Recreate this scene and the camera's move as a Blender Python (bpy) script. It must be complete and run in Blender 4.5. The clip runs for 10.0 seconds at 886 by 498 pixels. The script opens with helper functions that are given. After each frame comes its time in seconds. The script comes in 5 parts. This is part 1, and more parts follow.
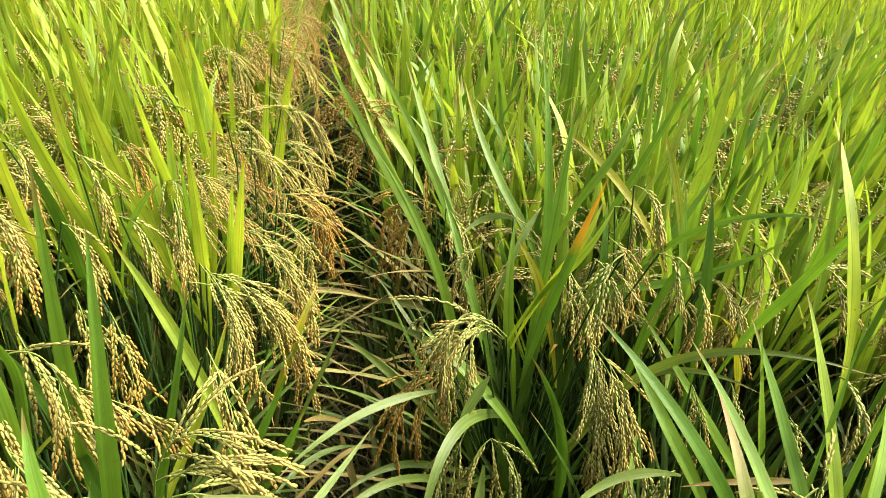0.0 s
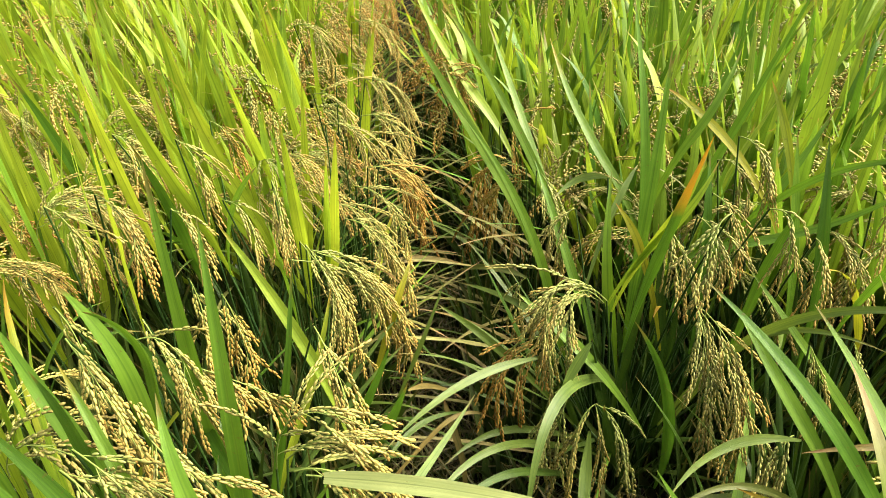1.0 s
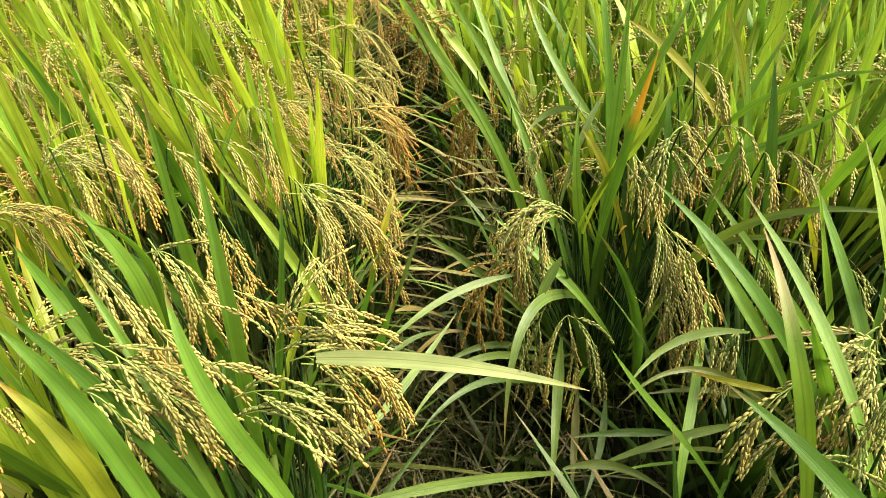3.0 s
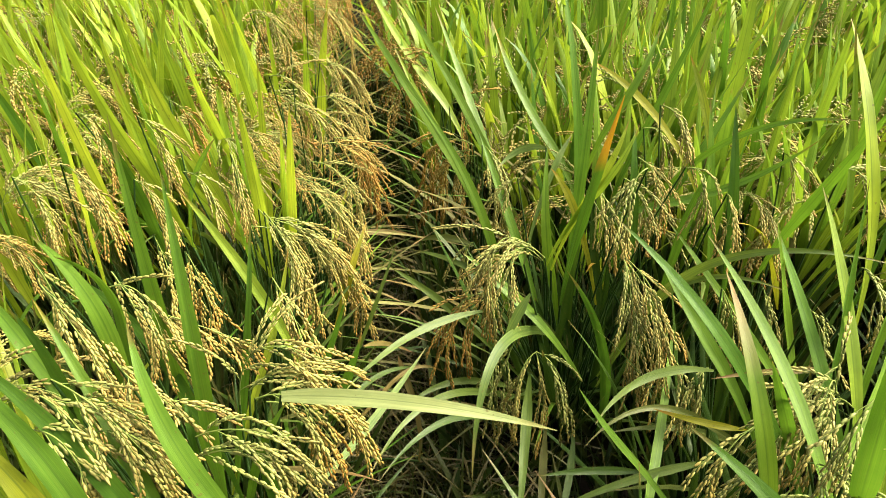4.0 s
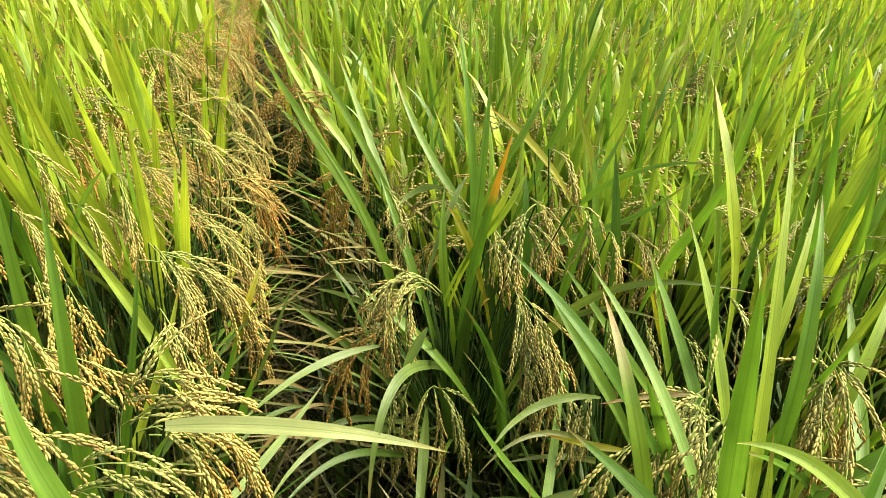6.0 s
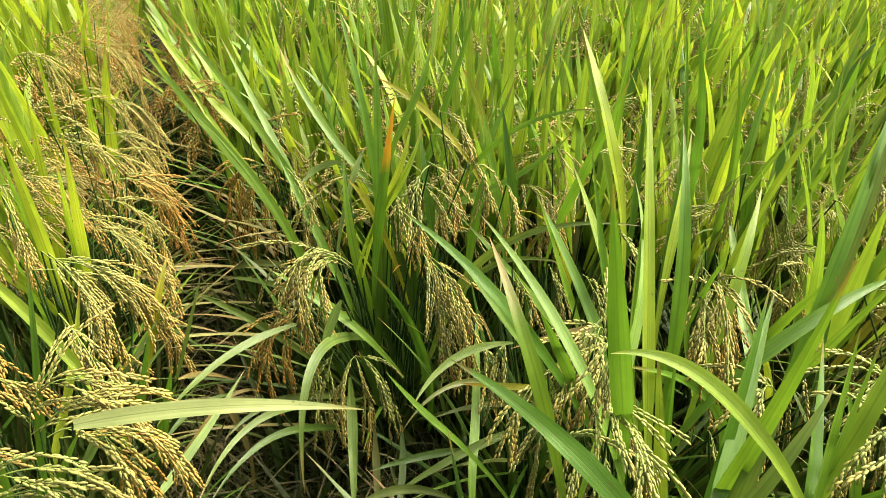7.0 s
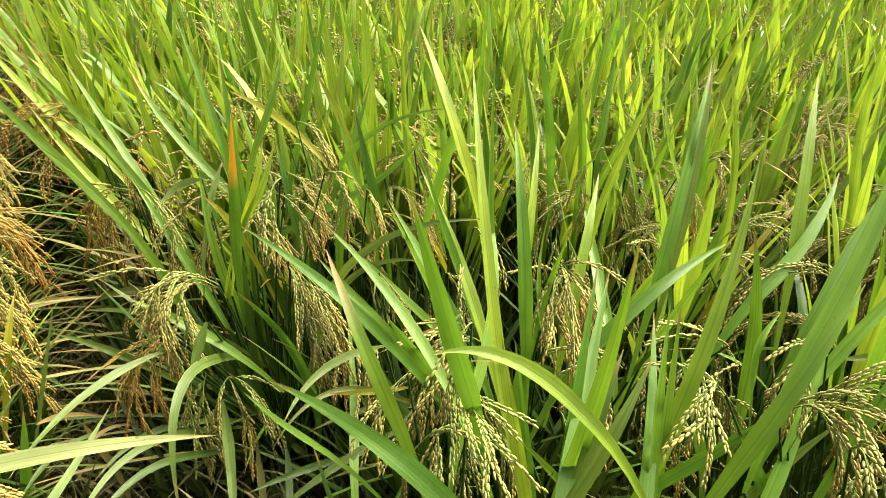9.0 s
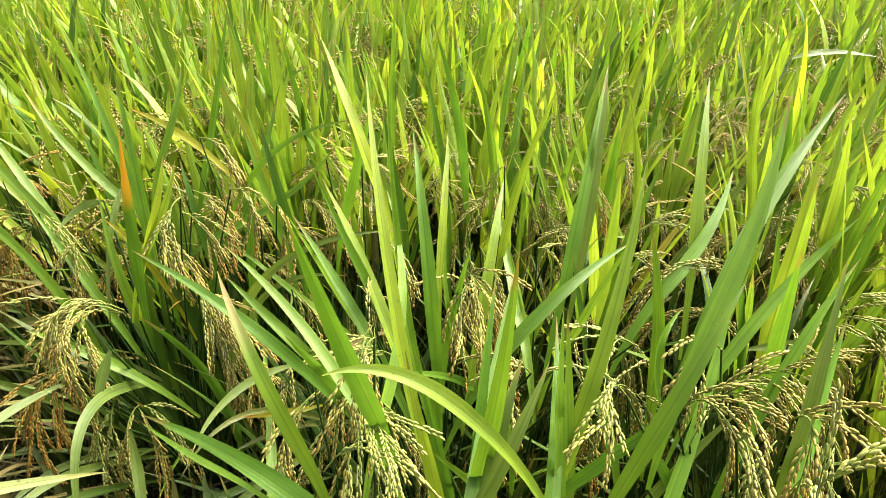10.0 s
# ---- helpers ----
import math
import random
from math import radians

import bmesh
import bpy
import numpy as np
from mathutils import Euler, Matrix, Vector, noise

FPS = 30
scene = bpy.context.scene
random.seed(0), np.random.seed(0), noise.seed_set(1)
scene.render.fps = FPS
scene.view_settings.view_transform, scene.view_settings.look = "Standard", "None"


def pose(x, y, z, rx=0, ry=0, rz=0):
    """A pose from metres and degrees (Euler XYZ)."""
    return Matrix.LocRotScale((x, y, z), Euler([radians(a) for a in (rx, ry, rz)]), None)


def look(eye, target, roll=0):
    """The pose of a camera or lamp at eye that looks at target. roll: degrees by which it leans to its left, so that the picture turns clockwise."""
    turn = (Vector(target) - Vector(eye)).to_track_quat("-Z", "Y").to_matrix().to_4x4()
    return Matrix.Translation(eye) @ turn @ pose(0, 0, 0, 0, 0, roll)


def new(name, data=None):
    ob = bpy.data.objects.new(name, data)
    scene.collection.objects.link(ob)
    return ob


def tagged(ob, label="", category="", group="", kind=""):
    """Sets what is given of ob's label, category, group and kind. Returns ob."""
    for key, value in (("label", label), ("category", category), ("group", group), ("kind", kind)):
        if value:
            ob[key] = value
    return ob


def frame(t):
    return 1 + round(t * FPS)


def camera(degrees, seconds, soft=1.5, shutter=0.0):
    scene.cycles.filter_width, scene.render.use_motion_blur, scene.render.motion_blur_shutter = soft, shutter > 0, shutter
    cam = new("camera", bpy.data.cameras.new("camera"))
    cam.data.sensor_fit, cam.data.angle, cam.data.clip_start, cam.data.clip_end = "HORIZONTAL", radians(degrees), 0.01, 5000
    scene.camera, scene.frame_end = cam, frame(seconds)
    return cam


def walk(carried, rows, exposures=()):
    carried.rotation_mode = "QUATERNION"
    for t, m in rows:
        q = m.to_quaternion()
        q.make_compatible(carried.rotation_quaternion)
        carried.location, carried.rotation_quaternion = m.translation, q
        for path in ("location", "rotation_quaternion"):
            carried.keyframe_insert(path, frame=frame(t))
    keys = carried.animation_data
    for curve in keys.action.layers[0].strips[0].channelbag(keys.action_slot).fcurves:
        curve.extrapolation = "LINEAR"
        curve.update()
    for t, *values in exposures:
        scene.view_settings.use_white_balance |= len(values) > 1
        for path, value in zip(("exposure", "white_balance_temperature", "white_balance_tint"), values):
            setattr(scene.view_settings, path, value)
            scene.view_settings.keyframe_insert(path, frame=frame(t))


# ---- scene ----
cam = camera(66.8, 10.0, soft=0.82)
PATH = [
    (0, (0.168, 0.099, 1.087), (-0.007, 1.841, 0.121), 5.5),
    (0.5, (0.173, 0.119, 1.095), (-0.13, 1.793, 0.042), 1.2),
    (1, (0.152, 0.111, 1.097), (-0.254, 1.741, 0.012), -1.6),
    (1.5, (0.167, 0.092, 1.083), (-0.227, 1.698, -0.043), -1.9),
    (2, (0.178, 0.057, 1.084), (-0.21, 1.624, -0.096), -3.0),
    (3.3, (0.194, 0.025, 1.088), (-0.187, 1.609, -0.072), -3.6),
    (3.5, (0.194, 0.027, 1.09), (-0.173, 1.611, -0.076), -3.4),
    (4, (0.194, 0.028, 1.092), (-0.113, 1.678, 0.003), -1.0),
    (4.5, (0.2, 0.021, 1.089), (-0.061, 1.721, 0.068), 1.5),
    (5, (0.19, 0.013, 1.082), (-0.097, 1.718, 0.076), 1.2),
    (5.5, (0.19, 0.014, 1.082), (-0.067, 1.734, 0.094), 1.7),
    (6, (0.209, 0.004, 1.078), (0.167, 1.765, 0.129), 3.8),
    (6.2, (0.216, -0.004, 1.079), (0.218, 1.755, 0.128), 2.8),
    (7.3, (0.253, -0.025, 1.072), (0.45, 1.69, 0.063), -0.4),
    (7.5, (0.257, -0.022, 1.071), (0.449, 1.705, 0.081), -0.9),
    (8, (0.262, -0.019, 1.075), (0.531, 1.697, 0.085), 1.4),
    (8.5, (0.274, -0.021, 1.079), (0.602, 1.673, 0.066), 0.1),
    (9, (0.312, -0.036, 1.086), (0.736, 1.638, 0.076), -1.1),
    (9.5, (0.348, -0.029, 1.082), (0.907, 1.595, 0.058), 1.0),
    (10, (0.354, -0.041, 1.089), (0.946, 1.588, 0.092), -0.9),
]
walk(cam, [(t, look(eye, target, roll)) for t, eye, target, roll in PATH], exposures=[(0, 1.65), (4, 1.62), (8.3, 1.6), (9.3, 1.83), (10, 1.87)])

# ---- sky and sun: bright haze, the sun high to the right behind thin cloud ----
SUN_ELEVATION, SUN_AZIMUTH = radians(52), radians(78)
world = bpy.data.worlds.new("sky")
scene.world = world
world.use_nodes = True
wn = world.node_tree.nodes
sky = wn.new("ShaderNodeTexSky")
sky.sky_type, sky.sun_disc = "NISHITA", False
sky.sun_elevation, sky.sun_rotation = SUN_ELEVATION, SUN_AZIMUTH
sky.air_density, sky.dust_density = 1.0, 10.0
world.node_tree.links.new(sky.outputs[0], wn["Background"].inputs[0])
wn["Background"].inputs[1].default_value = 0.07
sun_data = bpy.data.lights.new("sun", "SUN")
sun_data.energy, sun_data.angle, sun_data.color = 4.5, radians(48), (1.0, 0.94, 0.8)
sun = new("sun", sun_data)
toward_sun = Vector((math.sin(SUN_AZIMUTH) * math.cos(SUN_ELEVATION), math.cos(SUN_AZIMUTH) * math.cos(SUN_ELEVATION), math.sin(SUN_ELEVATION)))
sun.matrix_world = look(toward_sun * 30, (0, 0, 0))


# ---- materials ----
def nodes_of(name):
    mat = bpy.data.materials.new(name)
    mat.use_nodes = True
    mat.node_tree.nodes.clear()
    return mat, mat.node_tree.nodes, mat.node_tree.links


def ramp(nodes, stops):
    node = nodes.new("ShaderNodeValToRGB")
    while len(node.color_ramp.elements) < len(stops):
        node.color_ramp.elements.new(0.5)
    for el, (at, col) in zip(node.color_ramp.elements, stops):
        el.position, el.color = at, (*col, 1)
    return node


def math_node(nodes, links, op, a, b):
    node = nodes.new("ShaderNodeMath")
    node.operation = op
    for sock, val in zip(node.inputs, (a, b)):
        if isinstance(val, (int, float)):
            sock.default_value = val
        else:
            links.new(val, sock)
    return node.outputs[0]


def mix_colour(nodes, links, fac, a, b):
    node = nodes.new("ShaderNodeMix")
    node.data_type = "RGBA"
    for sock, val in ((node.inputs[0], fac), (node.inputs[6], a), (node.inputs[7], b)):
        if isinstance(val, (int, float)):
            sock.default_value = val
        elif isinstance(val, tuple):
            sock.default_value = (*val, 1)
        else:
            links.new(val, sock)
    return node.outputs[2]


def leaf_material(name, tones, tip, tip_from=0.9, through_light=0.42, rough=0.42, blend=0.12):
    """Blade of a grass leaf: UV u runs across the blade, v from base to tip."""
    mat, nodes, links = nodes_of(name)
    uv = nodes.new("ShaderNodeUVMap")
    sep = nodes.new("ShaderNodeSeparateXYZ")
    links.new(uv.outputs[0], sep.inputs[0])
    island = nodes.new("ShaderNodeNewGeometry").outputs["Random Per Island"]
    per = nodes.new("ShaderNodeObjectInfo").outputs["Random"]
    rnd = math_node(nodes, links, "FRACT", math_node(nodes, links, "ADD", island, per), 0)
    tone = ramp(nodes, [(i / (len(tones) - 1), c) for i, c in enumerate(tones)])
    links.new(rnd, tone.inputs[0])
    # blotches of paler and darker green along the blade
    tex = nodes.new("ShaderNodeTexCoord")
    blotch = nodes.new("ShaderNodeTexNoise")
    blotch.inputs["Scale"].default_value, blotch.inputs["Detail"].default_value = 22, 4
    links.new(tex.outputs["Object"], blotch.inputs["Vector"])
    var = ramp(nodes, [(0.3, (0.82, 0.85, 0.8)), (0.7, (1.14, 1.1, 1.04))])
    links.new(blotch.outputs["Fac"], var.inputs[0])
    mul = nodes.new("ShaderNodeMix")
    mul.data_type, mul.blend_type = "RGBA", "MULTIPLY"
    mul.inputs[0].default_value = 1
    links.new(tone.outputs[0], mul.inputs[6])
    links.new(var.outputs[0], mul.inputs[7])
    # parallel veins
    vein = nodes.new("ShaderNodeTexNoise")
    vein.inputs["Scale"].default_value, vein.inputs["Detail"].default_value = 1, 2
    stretch = nodes.new("ShaderNodeCombineXYZ")
    links.new(math_node(nodes, links, "MULTIPLY", sep.outputs[0], 46), stretch.inputs[0])
    links.new(math_node(nodes, links, "MULTIPLY", sep.outputs[1], 1.5), stretch.inputs[1])
    links.new(math_node(nodes, links, "MULTIPLY", rnd, 37), stretch.inputs[2])
    links.new(stretch.outputs[0], vein.inputs["Vector"])
    veins = ramp(nodes, [(0.38, (0, 0, 0)), (0.62, (1, 1, 1))])
    links.new(vein.outputs["Fac"], veins.inputs[0])
    pale = mix_colour(nodes, links, 0.4, mul.outputs[2], (0.3, 0.38, 0.05))
    col = mix_colour(nodes, links, math_node(nodes, links, "MULTIPLY", veins.outputs[0], 0.3), mul.outputs[2], pale)
    # broad pale and dark streaks that run along it
    streak = nodes.new("ShaderNodeTexNoise")
    streak.inputs["Scale"].default_value, streak.inputs["Detail"].default_value = 1, 3
    along = nodes.new("ShaderNodeCombineXYZ")
    links.new(math_node(nodes, links, "MULTIPLY", sep.outputs[0], 7), along.inputs[0])
    links.new(math_node(nodes, links, "MULTIPLY", sep.outputs[1], 2.2), along.inputs[1])
    links.new(math_node(nodes, links, "MULTIPLY", rnd, 91), along.inputs[2])
    links.new(along.outputs[0], streak.inputs["Vector"])
    bands = ramp(nodes, [(0.32, (0.78, 0.82, 0.76)), (0.68, (1.12, 1.08, 1.06))])
    links.new(streak.outputs["Fac"], bands.inputs[0])
    band = nodes.new("ShaderNodeMix")
    band.data_type, band.blend_type = "RGBA", "MULTIPLY"
    band.inputs[0].default_value = 1
    links.new(col, band.inputs[6])
    links.new(bands.outputs[0], band.inputs[7])
    col = band.outputs[2]
    # the midrib
    off = math_node(nodes, links, "ABSOLUTE", math_node(nodes, links, "SUBTRACT", sep.outputs[0], 0.5), 0)
    rib = ramp(nodes, [(0.02, (1, 1, 1)), (0.06, (0, 0, 0))])
    links.new(off, rib.inputs[0])
    col = mix_colour(nodes, links, math_node(nodes, links, "MULTIPLY", rib.outputs[0], 0.35), col, (0.05, 0.11, 0.012))
    # drying tip, more on some leaves than on others
    edge = math_node(nodes, links, "ADD", sep.outputs[1], math_node(nodes, links, "MULTIPLY", math_node(nodes, links, "SUBTRACT", blotch.outputs["Fac"], 0.5), 0.16))
    edge = math_node(nodes, links, "ADD", edge, math_node(nodes, links, "MULTIPLY", math_node(nodes, links, "FRACT", math_node(nodes, links, "MULTIPLY", rnd, 17.3), 0), 0.08))
    dry = ramp(nodes, [(min(0.96, tip_from), (0, 0, 0)), (min(1.0, tip_from + blend), (1, 1, 1))])
    links.new(edge, dry.inputs[0])
    col = mix_colour(nodes, links, dry.outputs[0], col, tip)
    # small brown specks
    speck = nodes.new("ShaderNodeTexNoise")
    speck.inputs["Scale"].default_value, speck.inputs["Detail"].default_value = 210, 1
    links.new(tex.outputs["Object"], speck.inputs["Vector"])
    spots = ramp(nodes, [(0.71, (0, 0, 0)), (0.76, (1, 1, 1))])
    links.new(speck.outputs["Fac"], spots.inputs[0])
    col = mix_colour(nodes, links, math_node(nodes, links, "MULTIPLY", spots.outputs[0], 0.55), col, (0.16, 0.12, 0.03))
    bump = nodes.new("ShaderNodeBump")
    bump.inputs["Strength"].default_value, bump.inputs["Distance"].default_value = 0.45, 0.0006
    links.new(vein.outputs["Fac"], bump.inputs["Height"])
    front = nodes.new("ShaderNodeBsdfPrincipled")
    front.inputs["Roughness"].default_value = rough
    front.inputs["Specular IOR Level"].default_value = 0.5
    links.new(col, front.inputs["Base Color"])
    links.new(bump.outputs[0], front.inputs["Normal"])
    glow = nodes.new("ShaderNodeBsdfTranslucent")
    warm = nodes.new("ShaderNodeMix")
    warm.data_type, warm.blend_type = "RGBA", "MULTIPLY"
    warm.inputs[0].default_value = 1
    warm.inputs[7].default_value = (1.1, 1.06, 0.75, 1)
    links.new(col, warm.inputs[6])
    links.new(warm.outputs[2], glow.inputs[0])
    both = nodes.new("ShaderNodeMixShader")
    both.inputs[0].default_value = through_light
    links.new(front.outputs[0], both.inputs[1])
    links.new(glow.outputs[0], both.inputs[2])
    out = nodes.new("ShaderNodeOutputMaterial")
    links.new(both.outputs[0], out.inputs[0])
    return mat


def grain_material(name, green, gold, brown):
    """Rice husks: greener towards the neck of the panicle (v = 0), riper towards its tip."""
    mat, nodes, links = nodes_of(name)
    uv = nodes.new("ShaderNodeUVMap")
    sep = nodes.new("ShaderNodeSeparateXYZ")
    links.new(uv.outputs[0], sep.inputs[0])
    rnd = nodes.new("ShaderNodeNewGeometry").outputs["Random Per Island"]
    per = nodes.new("ShaderNodeObjectInfo").outputs["Random"]
    ripe = math_node(nodes, links, "ADD", math_node(nodes, links, "MULTIPLY", sep.outputs[1], 0.68), math_node(nodes, links, "MULTIPLY", rnd, 0.3))
    ripe = math_node(nodes, links, "ADD", ripe, math_node(nodes, links, "MULTIPLY", math_node(nodes, links, "SUBTRACT", per, 0.5), 0.3))
    tone = ramp(nodes, [(0.12, green), (0.5, gold), (0.92, brown)])
    links.new(ripe, tone.inputs[0])
    tex = nodes.new("ShaderNodeTexCoord")
    grain = nodes.new("ShaderNodeTexNoise")
    grain.inputs["Scale"].default_value, grain.inputs["Detail"].default_value = 420, 3
    links.new(tex.outputs["Object"], grain.inputs["Vector"])
    var = ramp(nodes, [(0.3, (0.78, 0.76, 0.72)), (0.7, (1.12, 1.1, 1.05))])
    links.new(grain.outputs["Fac"], var.inputs[0])
    mul = nodes.new("ShaderNodeMix")
    mul.data_type, mul.blend_type = "RGBA", "MULTIPLY"
    mul.inputs[0].default_value = 1
    links.new(tone.outputs[0], mul.inputs[6])
    links.new(var.outputs[0], mul.inputs[7])
    bump = nodes.new("ShaderNodeBump")
    bump.inputs["Strength"].default_value, bump.inputs["Distance"].default_value = 0.4, 0.0005
    links.new(grain.outputs["Fac"], bump.inputs["Height"])
    bsdf = nodes.new("ShaderNodeBsdfPrincipled")
    bsdf.inputs["Roughness"].default_value = 0.5
    bsdf.inputs["Specular IOR Level"].default_value = 0.3
    links.new(mul.outputs[2], bsdf.inputs["Base Color"])
    links.new(bump.outputs[0], bsdf.inputs["Normal"])
    out = nodes.new("ShaderNodeOutputMaterial")
    links.new(bsdf.outputs[0], out.inputs[0])
    return mat


def plain_material(name, dark, light, scale, rough=0.8, relief=0.002, by_object=False):
    mat, nodes, links = nodes_of(name)
    tex = nodes.new("ShaderNodeTexCoord")
    big, fine = nodes.new("ShaderNodeTexNoise"), nodes.new("ShaderNodeTexNoise")
    big.inputs["Scale"].default_value, big.inputs["Detail"].default_value = scale, 6
    fine.inputs["Scale"].default_value, fine.inputs["Detail"].default_value = scale * 14, 5
    for node in (big, fine):
        links.new(tex.outputs["Object"], node.inputs["Vector"])
    mixed = math_node(nodes, links, "ADD", math_node(nodes, links, "MULTIPLY", big.outputs["Fac"], 0.6), math_node(nodes, links, "MULTIPLY", fine.outputs["Fac"], 0.4))
    if by_object:
        per = nodes.new("ShaderNodeObjectInfo").outputs["Random"]
        mixed = math_node(nodes, links, "ADD", mixed, math_node(nodes, links, "MULTIPLY", math_node(nodes, links, "SUBTRACT", per, 0.5), 0.3))
    tone = ramp(nodes, [(0.3, dark), (0.7, light)])
    links.new(mixed, tone.inputs[0])
    bump = nodes.new("ShaderNodeBump")
    bump.inputs["Strength"].default_value, bump.inputs["Distance"].default_value = 0.6, relief
    links.new(mixed, bump.inputs["Height"])
    bsdf = nodes.new("ShaderNodeBsdfPrincipled")
    bsdf.inputs["Roughness"].default_value = rough
    bsdf.inputs["Specular IOR Level"].default_value = 0.2
    links.new(tone.outputs[0], bsdf.inputs["Base Color"])
    links.new(bump.outputs[0], bsdf.inputs["Normal"])
    out = nodes.new("ShaderNodeOutputMaterial")
    links.new(bsdf.outputs[0], out.inputs[0])
    return mat


GREEN_TONES = [(0.05, 0.14, 0.013), (0.08, 0.195, 0.016), (0.12, 0.255, 0.02), (0.165, 0.305, 0.024)]
LIGHT_TONES = [(0.255, 0.395, 0.03), (0.315, 0.445, 0.033), (0.36, 0.475, 0.036), (0.405, 0.5, 0.04)]
FRESH_TONES = [(0.12, 0.235, 0.023), (0.18, 0.305, 0.027), (0.24, 0.365, 0.032), (0.3, 0.41, 0.037)]
MID_TONES = [(0.09, 0.225, 0.022), (0.14, 0.295, 0.026), (0.2, 0.355, 0.032)]
leaf_green = leaf_material("leaf_green", GREEN_TONES, (0.2, 0.18, 0.031), 0.95)
leaf_fresh = leaf_material("leaf_fresh", FRESH_TONES, (0.21, 0.2, 0.0372), 0.97)
leaf_mid = leaf_material("leaf_mid", MID_TONES, (0.21, 0.2, 0.0372), 0.97)
leaf_light = leaf_material("leaf_light", LIGHT_TONES, (0.3, 0.26, 0.04), 0.96, through_light=0.5)
# older deep green, darkened further to stand for shade inside the clumps
leaf_deep_shaded = leaf_material("leaf_deep_shaded", [(0.013, 0.045, 0.006), (0.023, 0.068, 0.008), (0.04, 0.095, 0.01)], (0.186, 0.149, 0.031), 0.95, through_light=0.32)
leaf_blade = leaf_material("leaf_blade", [(0.4, 0.47, 0.19), (0.43, 0.49, 0.2)], (0.34, 0.34, 0.1), 0.93)
leaf_pale = leaf_material("leaf_pale", [(0.11, 0.185, 0.036), (0.145, 0.22, 0.045), (0.13, 0.2, 0.034)], (0.26, 0.223, 0.062), 0.92)
# dull olive, lowered further to carry the shade low in the gap
leaf_lodged_shaded = leaf_material("leaf_lodged_shaded", [(0.035, 0.08, 0.012), (0.06, 0.115, 0.018), (0.09, 0.14, 0.025), (0.13, 0.125, 0.035)], (0.14, 0.125, 0.03), 0.9, through_light=0.35)
leaf_browntip = leaf_material("leaf_browntip", FRESH_TONES[:3], (0.42, 0.3, 0.12), 0.66, blend=0.3)
leaf_orange = leaf_material("leaf_orange", GREEN_TONES[:3], (0.6, 0.31, 0.025), 0.6, blend=0.16)
leaf_yellow = leaf_material("leaf_yellow", [(0.26, 0.33, 0.018), (0.33, 0.34, 0.02), (0.36, 0.29, 0.022)], (0.4, 0.25, 0.03), 0.84)
leaf_curl = leaf_material("leaf_curl", FRESH_TONES[1:3], (0.3, 0.36, 0.05), 0.9)
leaf_tipped = leaf_material("leaf_tipped", FRESH_TONES, (0.33, 0.26, 0.03), 0.84)
leaf_dry = leaf_material("leaf_dry", [(0.15, 0.1, 0.028), (0.21, 0.15, 0.042), (0.18, 0.13, 0.042)], (0.2, 0.12, 0.035), 0.8, through_light=0.25, rough=0.6)
leaf_field = leaf_material("leaf_field", FRESH_TONES[1:] + LIGHT_TONES[1:], (0.211, 0.174, 0.0372), 0.93)
# undergrowth greens taken near black: the shade between stems is in the colour
leaf_under_shaded = leaf_material("leaf_under_shaded", [(0.01, 0.03, 0.005), (0.018, 0.046, 0.006), (0.03, 0.062, 0.009), (0.045, 0.046, 0.013)], (0.149, 0.112, 0.031), 0.9, through_light=0.25)
weed_green = leaf_material("weed_green", [(0.031, 0.062, 0.0124), (0.062, 0.0992, 0.0186), (0.0992, 0.118, 0.031), (0.149, 0.124, 0.0496)], (0.186, 0.136, 0.0496), 0.85)
leaf_straw = leaf_material("leaf_straw", [(0.16, 0.155, 0.045), (0.26, 0.205, 0.075), (0.21, 0.215, 0.06)], (0.3, 0.2, 0.08), 0.85, through_light=0.3, rough=0.6)
straw = leaf_material("straw", [(0.045, 0.033, 0.015), (0.09, 0.067, 0.03), (0.16, 0.12, 0.053), (0.07, 0.077, 0.025)], (0.186, 0.136, 0.062), 0.9, through_light=0.2, rough=0.7)
grain_green = grain_material("grain_green", (0.24, 0.275, 0.075), (0.3, 0.265, 0.075), (0.32, 0.2, 0.05))
grain_cream = grain_material("grain_cream", (0.27, 0.34, 0.085), (0.36, 0.36, 0.1), (0.38, 0.29, 0.075))
grain_gold = grain_material("grain_gold", (0.28, 0.275, 0.075), (0.35, 0.275, 0.07), (0.38, 0.215, 0.048))
grain_ripe = grain_material("grain_ripe", (0.33, 0.255, 0.055), (0.33, 0.195, 0.038), (0.27, 0.13, 0.023))
# sheath green painted near black, as the shade among crowded stems
stem_shaded = plain_material("stem_shaded", (0.012, 0.034, 0.007), (0.042, 0.085, 0.015), 18, 0.5, 0.0005, True)
rachis_green = plain_material("rachis_green", (0.14, 0.2, 0.035), (0.25, 0.29, 0.07), 30, 0.6, 0.0003)
weed_grey = plain_material("weed_grey", (0.06, 0.045, 0.025), (0.16, 0.125, 0.075), 40, 0.8, 0.0003)
# soil colour cut so low that bare gaps read as deep shadow
soil = plain_material("soil", (0.007, 0.005, 0.003), (0.024, 0.018, 0.01), 9, 0.95, 0.012)


# ---- meshes ----
def mesh_from(name, verts, faces, uvs, mats, face_mats=None):
    me = bpy.data.meshes.new(name)
    me.from_pydata(verts, [], faces)
    layer = me.uv_layers.new(name="UVMap")
    flat = np.array([uvs[v] for f in faces for v in f], dtype=np.float32).ravel()
    layer.data.foreach_set("uv", flat)
    for m in mats:
        me.materials.append(m)
    if face_mats:
        me.polygons.foreach_set("material_index", face_mats)
    me.polygons.foreach_set("use_smooth", [True] * len(faces))
    me.update()
    return me


